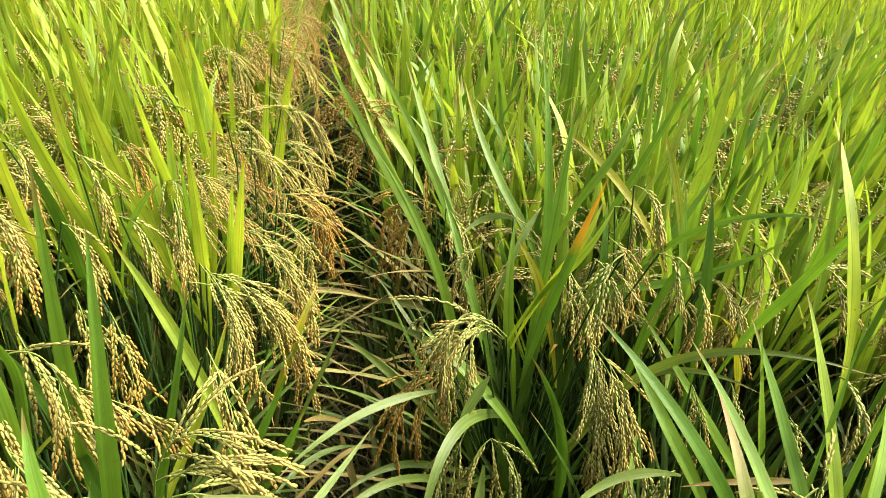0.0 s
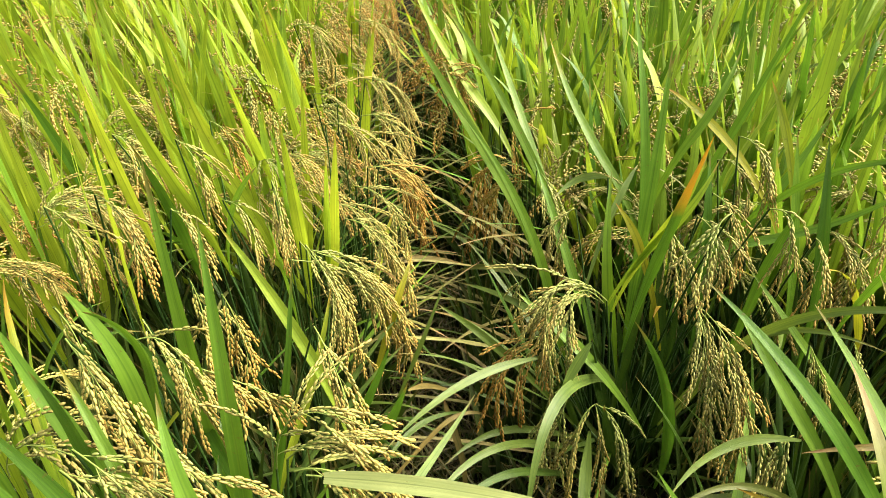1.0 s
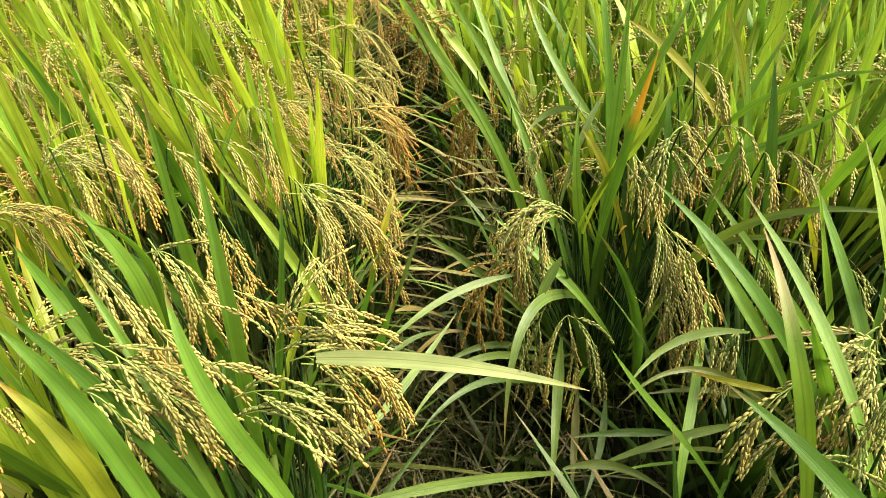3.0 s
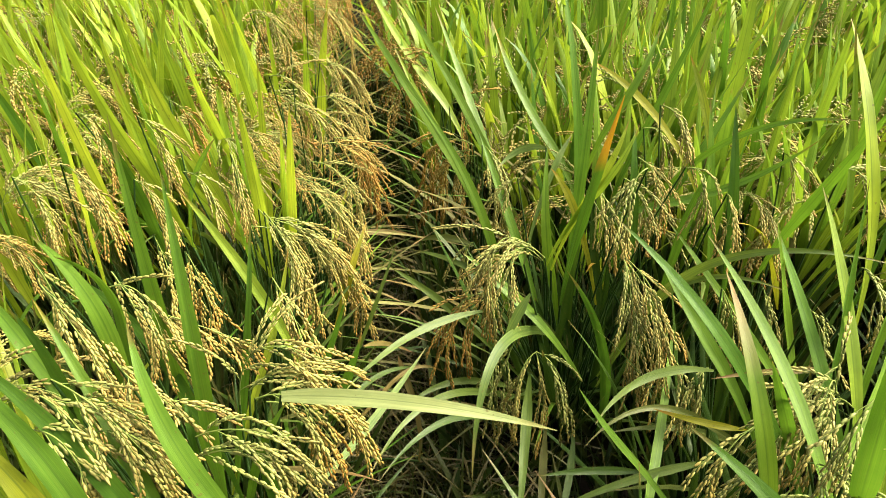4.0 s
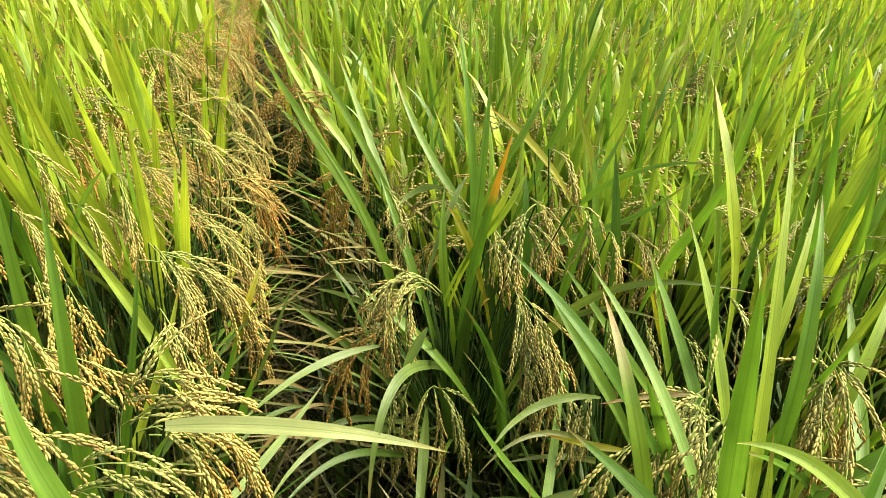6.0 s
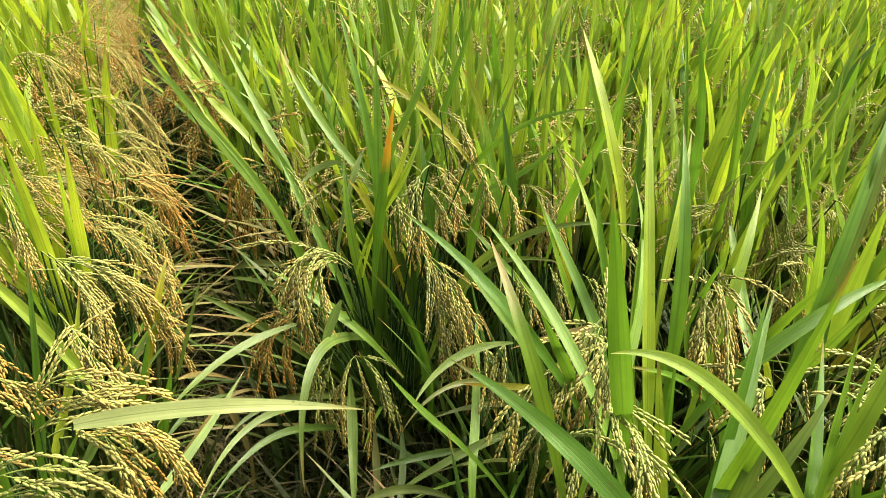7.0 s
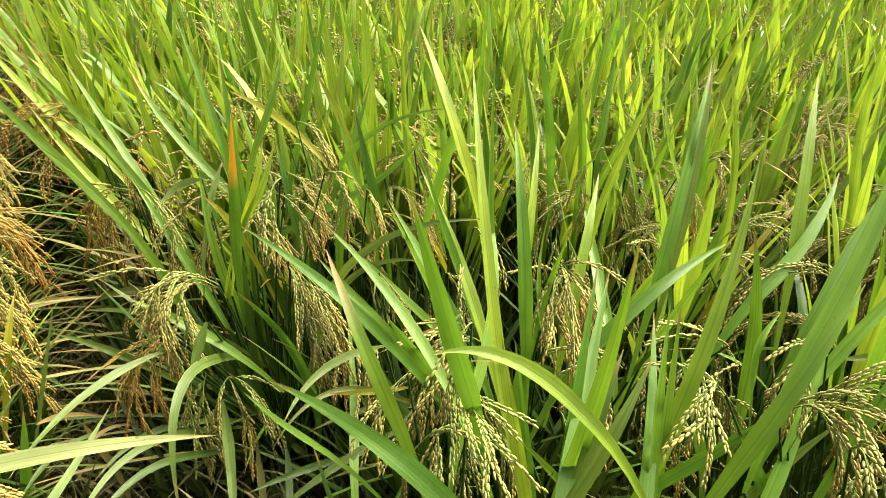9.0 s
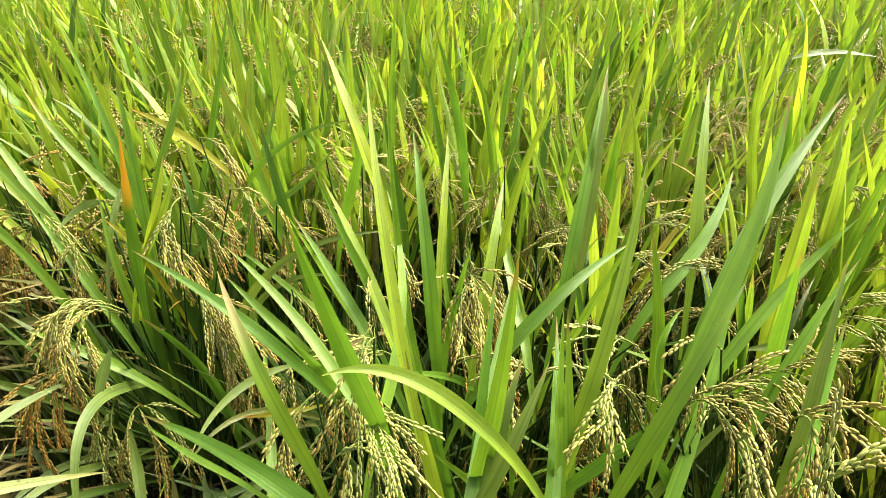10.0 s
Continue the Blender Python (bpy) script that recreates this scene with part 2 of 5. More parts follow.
def blade_profile(s, start=0.22):
    """Half width of a rice leaf along its length, as a share of the widest."""
    rise = min(1.0, start + 3.0 * s)
    fall = 1.0 if s < 0.34 else max(0.0, 1 - ((s - 0.34) / 0.66) ** 1.75)
    return rise * fall


def strip(line, width, sides, fold=0.28, wave=0.0, across=5, start=0.22):
    """A leaf blade along a centre line: V-folded at the midrib, tapering to its tip. Returns verts, faces, uvs."""
    n = len(line)
    verts, uvs, faces = [], [], []
    for i, p in enumerate(line):
        s = i / (n - 1)
        ahead = (line[min(n - 1, i + 1)] - line[max(0, i - 1)]).normalized()
        side = sides[i] - ahead * sides[i].dot(ahead)
        side.normalize()
        up = side.cross(ahead)
        half = 0.5 * width * blade_profile(s, start) + 0.0002
        for k in range(across):
            c = 2 * k / (across - 1) - 1
            lift = fold * half * (abs(c) ** 0.8) + wave * half * math.sin(s * 19 + 2.1 * c) * abs(c)
            verts.append(p + side * (c * half) + up * lift)
            uvs.append((0.5 + 0.5 * c, s))
    for i in range(n - 1):
        for k in range(across - 1):
            a = i * across + k
            faces.append((a, a + 1, a + across + 1, a + across))
    return verts, faces, uvs


def bezier(points, n):
    """n + 1 places on the curve with these control points."""
    out = []
    for i in range(n + 1):
        t = i / n
        row = [Vector(p) for p in points]
        while len(row) > 1:
            row = [a.lerp(b, t) for a, b in zip(row, row[1:])]
        out.append(row[0])
    return out


def tube(line, r0, r1, sides=6):
    n = len(line)
    verts, faces, uvs = [], [], []
    for i, p in enumerate(line):
        ahead = (line[min(n - 1, i + 1)] - line[max(0, i - 1)]).normalized()
        a = ahead.orthogonal().normalized()
        b = ahead.cross(a)
        r = r0 + (r1 - r0) * i / (n - 1)
        for k in range(sides):
            w = math.tau * k / sides
            verts.append(p + a * (r * math.cos(w)) + b * (r * math.sin(w)))
            uvs.append((k / sides, i / (n - 1)))
    for i in range(n - 1):
        for k in range(sides):
            q = (k + 1) % sides
            faces.append((i * sides + k, i * sides + q, (i + 1) * sides + q, (i + 1) * sides + k))
    return verts, faces, uvs


def joined(pieces):
    verts, faces, uvs = [], [], []
    for v, f, u in pieces:
        at = len(verts)
        verts += v
        uvs += u
        faces += [tuple(i + at for i in face) for face in f]
    return verts, faces, uvs


def husk(place, ahead, length, thick, ripe, roll, sides=5, rings=((0.1, 0.6), (0.42, 1.0), (0.8, 0.7))):
    """One rice grain: a long lens with a keel and a pointed beak."""
    a = ahead.orthogonal().normalized()
    b = ahead.cross(a)
    verts, faces = [place], []
    for at, r in rings:
        for k in range(sides):
            w = math.tau * k / sides + roll
            verts.append(place + ahead * (length * at) + a * (thick * r * math.cos(w)) + b * (0.8 * thick * r * math.sin(w)))
    verts.append(place + ahead * length)
    for k in range(sides):
        q = (k + 1) % sides
        faces.append((0, 1 + q, 1 + k))
        for ring in range(len(rings) - 1):
            o = 1 + ring * sides
            faces.append((o + k, o + q, o + sides + q, o + sides + k))
        o = 1 + (len(rings) - 1) * sides
        faces.append((o + k, o + q, len(verts) - 1))
    return verts, faces, [(0.5, ripe)] * len(verts)


def arch_axis(rng, length, start, end, steps=16):
    """The line of a panicle that leaves its neck upwards and arches over towards +x."""
    axis, p, bow = [], Vector((0, 0, 0)), rng.uniform(-0.25, 0.25)
    for i in range(steps + 1):
        axis.append(p.copy())
        f = i / steps
        ang = radians(start + (end - start) * min(1.0, f * 1.35) ** 0.9)
        p = p + Vector((math.sin(ang), bow * f * 0.6, math.cos(ang))).normalized() * (length / steps)
    return axis


NEAR_GRAIN = (5, ((0.1, 0.6), (0.42, 1.0), (0.8, 0.7)))
ROW_GRAIN = (4, ((0.2, 0.9), (0.7, 0.95)))
FAR_GRAIN = (3, ((0.45, 1.9),))


def panicle_meshes(rng, axis, branches, spread, reach=0.095, grain=NEAR_GRAIN):
    """A panicle along this line: the rachis with its hanging branches, and the grains strung on them."""
    steps = len(axis) - 1
    rods = [tube(axis, 0.0009, 0.0004, 5 if grain is NEAR_GRAIN else 3)]
    grains = []
    runs = [(1.0, None)] + [(0.08 + 0.84 * (k + rng.uniform(-0.2, 0.2)) / branches, k) for k in range(branches)]
    for at, k in runs:
        at = max(0.05, min(1.0, at))
        i = min(steps - 1, int(at * steps))
        here = axis[i].lerp(axis[i + 1], at * steps - i)
        ahead = (axis[i + 1] - axis[i]).normalized()
        if k is None:
            here, size, way = axis[-4], reach * 0.75, ahead
        else:
            size = reach * rng.uniform(0.75, 1.15) * (1.1 - 0.4 * at)
            w = k * 2.4 + rng.uniform(-0.5, 0.5)
            a = ahead.orthogonal().normalized()
            way = (ahead * 0.95 + (a * math.cos(w) + ahead.cross(a) * math.sin(w)) * (spread * rng.uniform(0.6, 1.7))).normalized()
        line, q, d = [], here.copy(), way.copy()
        droop, stray = rng.uniform(0.08, 0.26), Vector((rng.uniform(-1, 1), rng.uniform(-1, 1), rng.uniform(-0.5, 0.5))) * 0.06
        for j in range(9):
            line.append(q.copy())
            d = (d + Vector((0, 0, -droop)) + stray + Vector((rng.uniform(-1, 1), rng.uniform(-1, 1), 0)) * 0.06).normalized()
            q = q + d * (size / 8)
        rods.append(tube(line if grain is NEAR_GRAIN else line[::4], 0.0006, 0.0003, 3))
        dist = rng.uniform(0.004, 0.014) if k is not None else 0.0
        turn = rng.uniform(0, 6)
        while dist < size:
            f = dist / size * 8
            j = min(7, int(f))
            spot = line[j].lerp(line[j + 1], f - j)
            d = (line[j + 1] - line[j]).normalized()
            a = d.orthogonal().normalized()
            turn += math.pi + rng.uniform(-0.5, 0.9)
            out = a * math.cos(turn) + d.cross(a) * math.sin(turn)
            point = (d + out * rng.uniform(0.04, 0.22)).normalized()
            grains.append(husk(spot + out * 0.0014, point, rng.uniform(0.0076, 0.009) * (1.2 if grain is FAR_GRAIN else 1.0), rng.uniform(0.0013, 0.0016), min(1.0, 0.35 * at + 0.75 * dist / size * (0.6 + 0.4 * at)), turn, *grain))
            dist += rng.uniform(0.0031, 0.0042) * (1.5 if grain is FAR_GRAIN else 1.0)
    return joined(rods), joined(grains)


def leaf_line(rng, length, lean, bend, n=13):
    """Centre line of a leaf from the origin: leaning from the upright towards +x and bending over further out."""
    line, p = [], Vector((0, 0, 0))
    sway = rng.uniform(-0.12, 0.12)
    for i in range(n):
        line.append(p.copy())
        f = i / (n - 1)
        w = radians(lean + bend * f ** 2.2)
        p = p + Vector((math.sin(w), sway * f, math.cos(w))).normalized() * (length / (n - 1))
    return line


PLANT_RNG = random.Random(11)


def leaf_kind(name, mat, length, width, lean, bend, twist):
    rng = PLANT_RNG
    line = leaf_line(rng, length, lean, bend)
    sides = [Vector((0, 1, 0)).lerp(Vector((0.5, 0.8, 0.3)), twist * i / 12) for i in range(13)]
    return mesh_from(name, *strip(line, width, sides, rng.uniform(0.1, 0.32), rng.uniform(0, 0.14)), [mat])


def leaf_pool(mat, count, length, width, lean, bend):
    rng = PLANT_RNG
    return [leaf_kind("leaf", mat, rng.uniform(*length), rng.uniform(*width), rng.uniform(*lean), rng.uniform(*bend), rng.uniform(-1, 1)) for _ in range(count)]


upright_green = leaf_pool(leaf_green, 10, (0.26, 0.4), (0.013, 0.021), (3, 20), (0, 26))
upright_light = leaf_pool(leaf_light, 10, (0.28, 0.44), (0.017, 0.025), (3, 18), (0, 22))
upright_fresh = leaf_pool(leaf_fresh, 10, (0.26, 0.42), (0.015, 0.024), (3, 20), (0, 24))
upright_deep_shaded = leaf_pool(leaf_deep_shaded, 6, (0.3, 0.42), (0.012, 0.019), (3, 16), (3, 30))
arching = [leaf_kind("leaf", m, PLANT_RNG.uniform(0.3, 0.4), PLANT_RNG.uniform(0.012, 0.017), PLANT_RNG.uniform(16, 30), PLANT_RNG.uniform(50, 110), PLANT_RNG.uniform(-1, 1)) for m in (leaf_green, leaf_pale, leaf_green, leaf_light, leaf_lodged_shaded, leaf_yellow)]


def tiller_kind(rng, mats):
    """One shoot of a plant in the rows further back: its stem and three or four leaves."""
    height = rng.uniform(0.3, 0.4)
    pieces, owners = [tube(bezier([(0, 0, 0), (0.01, 0, height * 0.5), (0.03, 0, height)], 3), 0.003, 0.002, 4)], [len(mats)]
    for k in range(rng.choice((3, 4, 4))):
        low = k == 3
        line = leaf_line(rng, rng.uniform(0.26, 0.42), rng.uniform(3, 19) + 16 * low, (rng.uniform(0, 26) if rng.random() < 0.93 else rng.uniform(60, 120)) + 40 * low, 9)
        turn = Matrix.Translation((0.03, 0, height + rng.uniform(-0.08, 0.1) - 0.1 * low)) @ pose(0, 0, 0, 0, 0, rng.uniform(0, 360))
        way = rng.uniform(-0.5, 0.5)
        verts, faces, uvs = strip(line, rng.uniform(0.017, 0.027), [Vector((way, 1, 0)).normalized()] * 9, rng.uniform(0.1, 0.3), rng.uniform(0, 0.12), 3)
        pieces.append(([turn @ v for v in verts], faces, uvs))
        owners.append(rng.randrange(len(mats)))
    marks = [own for own, piece in zip(owners, pieces) for _ in piece[1]]
    return mesh_from("tiller", *joined(pieces), mats + [stem_shaded], marks)


TILLERS = {"yellower": [tiller_kind(PLANT_RNG, [leaf_light, leaf_light, leaf_fresh]) for _ in range(14)], "greener": [tiller_kind(PLANT_RNG, [leaf_fresh, leaf_field, leaf_green, leaf_fresh]) for _ in range(14)]}


def panicle_kind(mat, length, start, end, branches, spread, grain):
    rod, grains = panicle_meshes(PLANT_RNG, arch_axis(PLANT_RNG, length, start, end), branches, spread, grain=grain)
    if grain is FAR_GRAIN:
        return None, mesh_from("panicle", *joined([rod, grains]), [mat, rachis_green], [1] * len(rod[1]) + [0] * len(grains[1]))
    return mesh_from("rachis", *rod, [rachis_green]), mesh_from("panicle", *grains, [mat])


PANICLES, FAR_PANICLES = {}, {}
for ripeness, mat in (("green", grain_green), ("gold", grain_gold), ("ripe", grain_ripe)):
    for kinds, grain in ((PANICLES, ROW_GRAIN), (FAR_PANICLES, FAR_GRAIN)):
        kinds[ripeness] = [panicle_kind(mat, PLANT_RNG.uniform(0.18, 0.22), PLANT_RNG.uniform(8, 22), end, 10, PLANT_RNG.uniform(0.2, 0.38), grain) for end in (118, 136, 150, 162, 172)]


# ---- the ground ----
FURROW_X, FURROW_SLOPE = -0.05, -0.27


def furrow(y):
    """Where the middle of the trodden gap between the two beds runs."""
    return FURROW_X + FURROW_SLOPE * (y - 0.78)


def ground_height(x, y):
    d = x - furrow(y)
    return -0.03 * math.exp(-(d / 0.14) ** 2) + 0.02 * noise.noise(Vector((x * 5, y * 5, 0.3)))


def build_ground():
    edges = [-600, -150, -40, -12] + [-5 + 0.1 * i for i in range(101)] + [12, 40, 150, 600]
    verts = [(x, y + 2, ground_height(x, y + 2) if max(abs(x), abs(y)) < 6 else 0.0) for y in edges for x in edges]
    n = len(edges)
    faces = [(j * n + i, j * n + i + 1, (j + 1) * n + i + 1, (j + 1) * n + i) for j in range(n - 1) for i in range(n - 1)]
    ob = new("ground", mesh_from("ground", verts, faces, [(0, 0)] * len(verts), [soil]))
    tagged(ob, "soil of the rice field, coloured near black as shade under the plants", "ground", kind="structure")


build_ground()


# ---- rice plants ----
def part(name, mesh, parent, m, label=""):
    ob = new(name, mesh)
    ob.parent = parent
    ob.matrix_basis = m
    if label:
        ob["label"] = label
    return ob


GRAIN_LABELS = {"cream": "pale cream half-ripe hanging rice panicle", "green": "half-ripe green and yellow nodding rice panicle", "gold": "ripening yellow nodding rice panicle", "ripe": "ripe golden brown drooping rice panicle"}


def hung(parent, ripeness, kind, m, size, kinds):
    rod, grains = kinds[ripeness][kind]
    ob = part("panicle", grains, parent, m @ Matrix.Scale(size, 4), GRAIN_LABELS[ripeness])
    if rod:
        part("rachis", rod, ob, Matrix.Identity(4))
    return ob


def stem_mesh(rng, height):
    lean = rng.uniform(0.02, 0.12)
    line = bezier([(0, 0, 0), (lean * 0.3, 0, height * 0.5), (lean, 0, height)], 5)
    return mesh_from("stem", *tube(line, 0.0034, 0.0018, 6), [stem_shaded])


STEMS = [stem_mesh(PLANT_RNG, h) for h in (0.4, 0.45, 0.5, 0.55)]


def hill(x, y, bed, rng, leaves=14, panicles=6, tall=1.0, facing=None):
    """One planted tuft of rice: stems from one foot, upright leaves, panicles that nod outwards."""
    plant = new("rice_plant")
    z = ground_height(x, y)
    spin = rng.uniform(0, 360)
    lean = 8 * max(-1.0, min(1.0, (x - 0.45) / 0.9))
    plant.matrix_basis = pose(x, y, z - 0.01, 0, lean, 0) @ pose(0, 0, 0, 0, 0, spin)
    turn = radians(spin)
    if y > 1.3:
        for k in range(leaves):
            az = 360 * k / leaves + rng.uniform(-25, 25)
            r = rng.uniform(0.01, 0.07)
            m = pose(r * math.cos(radians(az)), r * math.sin(radians(az)), 0, rng.uniform(-5, 5), rng.uniform(-5, 5), az + rng.uniform(-40, 40))
            part("tiller", rng.choice(TILLERS[bed["tone"]]), plant, m @ Matrix.Scale(rng.uniform(0.88, 1.1) * tall, 4))
        leaves = 0
    for k in range(2 if leaves else 0):
        part("stem", STEMS[k % len(STEMS)], plant, pose(rng.uniform(-0.03, 0.03), rng.uniform(-0.03, 0.03), 0, 0, 0, rng.uniform(0, 360)) @ Matrix.Scale(tall, 4))
    for k in range(leaves):
        az = 360 * k / leaves + rng.uniform(-25, 25)
        low = k % 4 == 3
        pool = arching if low else ((upright_light if rng.random() < bed["yellow"] else upright_fresh) if rng.random() < bed["light"] else upright_green)
        r = rng.uniform(0.015, 0.06)
        h = rng.uniform(0.22, 0.34) if low else rng.uniform(0.3, 0.46)
        m = pose(r * math.cos(radians(az)), r * math.sin(radians(az)), h * tall, 0, 0, az + rng.uniform(-40, 40))
        part("leaf", rng.choice(pool), plant, m @ Matrix.Scale(rng.uniform(0.85, 1.1) * tall, 4))
    for k in range(panicles):
        az = 360 * k / max(1, panicles) + rng.uniform(-30, 30)
        if facing is not None:
            az = math.degrees(facing - turn) + rng.uniform(-75, 75)
        r = rng.uniform(0.02, 0.07)
        m = pose(r * math.cos(radians(az)), r * math.sin(radians(az)), rng.uniform(*bed["neck"]) * tall, 0, 0, az)
        hung(plant, rng.choice(bed["ripe"]), rng.randrange(5), m, rng.uniform(0.9, 1.15), PANICLES if y < 1.3 else FAR_PANICLES)
    tagged(plant, bed["label"], "rice plant", bed["group"])
    return plant


LEFT_BED = {"tone": "yellower", "light": 0.88, "yellow": 0.85, "neck": (0.46, 0.61), "ripe": ["gold", "gold", "green", "gold", "ripe", "green"], "label": "tall rice plant with light green leaves and nodding yellow panicles", "group": "rice plants of the yellower bed"}
RIGHT_BED = {"tone": "greener", "light": 0.8, "yellow": 0.03, "neck": (0.42, 0.585), "ripe": ["green", "green", "green", "gold"], "label": "leafy green rice plant with half-ripe nodding panicles", "group": "rice plants of the greener bed"}
RIGHT_EDGE = dict(RIGHT_BED, ripe=["ripe", "ripe", "gold"], label="green rice plant with ripe brown panicles over the gap")
FACE = Vector((0, -0.78, 0.62))
tuft_rng = random.Random(21)
FEET = []


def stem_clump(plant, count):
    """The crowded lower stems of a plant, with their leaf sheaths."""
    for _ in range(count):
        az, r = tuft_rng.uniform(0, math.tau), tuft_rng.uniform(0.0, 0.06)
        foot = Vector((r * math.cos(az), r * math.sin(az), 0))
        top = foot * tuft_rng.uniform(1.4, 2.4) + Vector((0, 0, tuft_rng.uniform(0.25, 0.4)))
        part("stem", mesh_from("stem", *tube(bezier([foot, foot * 1.1 + Vector((0, 0, 0.18)), top], 4), 0.0048, 0.003, 6), [stem_shaded]), plant, Matrix.Identity(4))


def rice_tuft(x, y, bed, label=""):
    plant = new("rice_plant")
    plant.matrix_basis = Matrix.Translation((x, y, ground_height(x, y) - 0.01))
    FEET.append((x, y))
    stem_clump(plant, 8)
    return tagged(plant, label or bed["label"], "rice plant", bed["group"])


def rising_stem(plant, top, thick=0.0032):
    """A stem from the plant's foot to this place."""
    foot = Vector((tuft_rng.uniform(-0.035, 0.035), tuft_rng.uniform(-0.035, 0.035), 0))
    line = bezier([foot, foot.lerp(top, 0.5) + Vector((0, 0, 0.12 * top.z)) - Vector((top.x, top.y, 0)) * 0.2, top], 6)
    part("stem", mesh_from("stem", *tube(line, thick, thick * 0.55, 6), [stem_shaded]), plant, Matrix.Identity(4))


LEAF_LABELS = {"leaf_orange": "orange drying leaf tip on a green leaf", "leaf_browntip": "green leaf with a tan withered tip", "leaf_yellow": "yellowing green leaf", "leaf_dry": "dry brown curled leaf", "leaf_blade": "broad pale leaf bent over sideways", "leaf_straw": "straw-coloured withered leaf", "leaf_lodged_shaded": "bent leaf lying low, its olive green darkened for shade"}


def blade(plant, base, bend, tip, width, mat, start=0.22):
    """One leaf of a plant, from its sheath over a bend to its tip."""
    at = plant.matrix_basis.translation
    width = min(width, 0.012 + (width - 0.012) * (0.8 if base[0] < 0 else 0.55))
    line = bezier([Vector(base) - at, Vector(bend) - at, Vector(tip) - at], 18)
    down = (line[0] - line[1]).normalized()
    if down.z < -0.3 and line[0].z > 0.2:
        # the lower end runs on down into its sheath
        reach = min(0.17, 0.45 * line[0].z)
        foot = line[0] + (down * 0.7 - line[0].normalized() * 0.3) * reach
        line = bezier([foot, line[0] + down * (0.45 * reach), line[0]], 6)[:-1] + line
    turn = Matrix.Rotation(radians(tuft_rng.uniform(-28, 28)), 3, "Z")
    sides = []
    for i in range(len(line)):
        ahead = (line[min(len(line) - 1, i + 1)] - line[max(0, i - 1)]).normalized()
        sides.append((turn @ FACE).cross(ahead) * -1)
    part("leaf", mesh_from("leaf", *strip(line, width, sides, tuft_rng.uniform(0.1, 0.3), tuft_rng.uniform(0, 0.12), 5, start), [mat]), plant, Matrix.Identity(4), LEAF_LABELS.get(mat.name, ""))
    low = line[0]
    if low.z > 0.1:
        rising_stem(plant, low)


def nodding(plant, neck, bend, tip, ripeness):
    """One panicle of a plant, from its neck over the bend to its tip."""
    at = plant.matrix_basis.translation
    axis = bezier([Vector(neck) - at, Vector(bend) - at, Vector(tip) - at], 16)
    length = sum((b - a).length for a, b in zip(axis, axis[1:]))
    rod, grains = panicle_meshes(tuft_rng, axis, max(5, int(length * 64)), tuft_rng.uniform(0.2, 0.4), 0.066 + 0.14 * min(0.25, length))
    mat = {"green": grain_green, "cream": grain_cream, "gold": grain_gold, "ripe": grain_ripe}[ripeness]
    ob = part("panicle", mesh_from("panicle", *grains, [mat]), plant, Matrix.Identity(4), GRAIN_LABELS[ripeness])
    part("rachis", mesh_from("rachis", *rod, [rachis_green]), ob, Matrix.Identity(4))
    rising_stem(plant, axis[0], 0.0022)


# ---- the plants along the gap and in the foreground, leaf by leaf ----
tuft = rice_tuft(-0.14, 0.44, LEFT_BED, "front rice plant with a pale bent leaf and dense yellow panicles")
blade(tuft, (-0.145, 0.474, 0.542), (-0.143, 0.489, 0.686), (-0.187, 0.565, 0.803), 0.0229, leaf_mid)
blade(tuft, (-0.230, 0.500, 0.652), (-0.234, 0.516, 0.711), (-0.260, 0.480, 0.748), 0.0203, leaf_green)
blade(tuft, (-0.149, 0.370, 0.579), (-0.192, 0.397, 0.668), (-0.261, 0.440, 0.730), 0.0156, leaf_tipped)
blade(tuft, (-0.069, 0.350, 0.612), (-0.120, 0.368, 0.678), (-0.164, 0.430, 0.721), 0.0217, leaf_mid)
blade(tuft, (-0.165, 0.420, 0.547), (-0.171, 0.431, 0.620), (-0.185, 0.450, 0.691), 0.0129, leaf_green)
blade(tuft, (-0.158, 0.460, 0.537), (-0.159, 0.464, 0.568), (-0.175, 0.490, 0.576), 0.0112, leaf_green)
blade(tuft, (-0.054, 0.420, 0.539), (-0.049, 0.411, 0.578), (-0.062, 0.430, 0.601), 0.0155, leaf_green)
blade(tuft, (-0.031, 0.430, 0.654), (0.093, 0.435, 0.673), (0.216, 0.455, 0.626), 0.0150, leaf_blade, 0.6)
blade(tuft, (-0.066, 0.410, 0.557), (-0.052, 0.414, 0.609), (-0.025, 0.430, 0.651), 0.0116, leaf_green)
blade(tuft, (-0.142, 0.340, 0.586), (-0.202, 0.360, 0.673), (-0.296, 0.380, 0.721), 0.0223, leaf_green)
blade(tuft, (-0.128, 0.286, 0.663), (-0.164, 0.306, 0.727), (-0.220, 0.314, 0.778), 0.0229, leaf_green)
blade(tuft, (-0.169, 0.290, 0.615), (-0.184, 0.298, 0.683), (-0.243, 0.310, 0.719), 0.0218, leaf_yellow)
blade(tuft, (-0.272, 0.440, 0.610), (-0.319, 0.456, 0.680), (-0.392, 0.500, 0.699), 0.0204, leaf_green)
blade(tuft, (-0.197, 0.520, 0.541), (-0.267, 0.567, 0.623), (-0.381, 0.600, 0.638), 0.0179, leaf_green)
blade(tuft, (-0.223, 0.470, 0.648), (-0.226, 0.474, 0.731), (-0.299, 0.500, 0.757), 0.0199, leaf_mid)
blade(tuft, (-0.224, 0.400, 0.626), (-0.225, 0.406, 0.690), (-0.268, 0.420, 0.733), 0.0211, leaf_green)
blade(tuft, (-0.042, 0.500, 0.444), (-0.008, 0.634, 0.418), (0.028, 0.770, 0.425), 0.0111, leaf_pale)
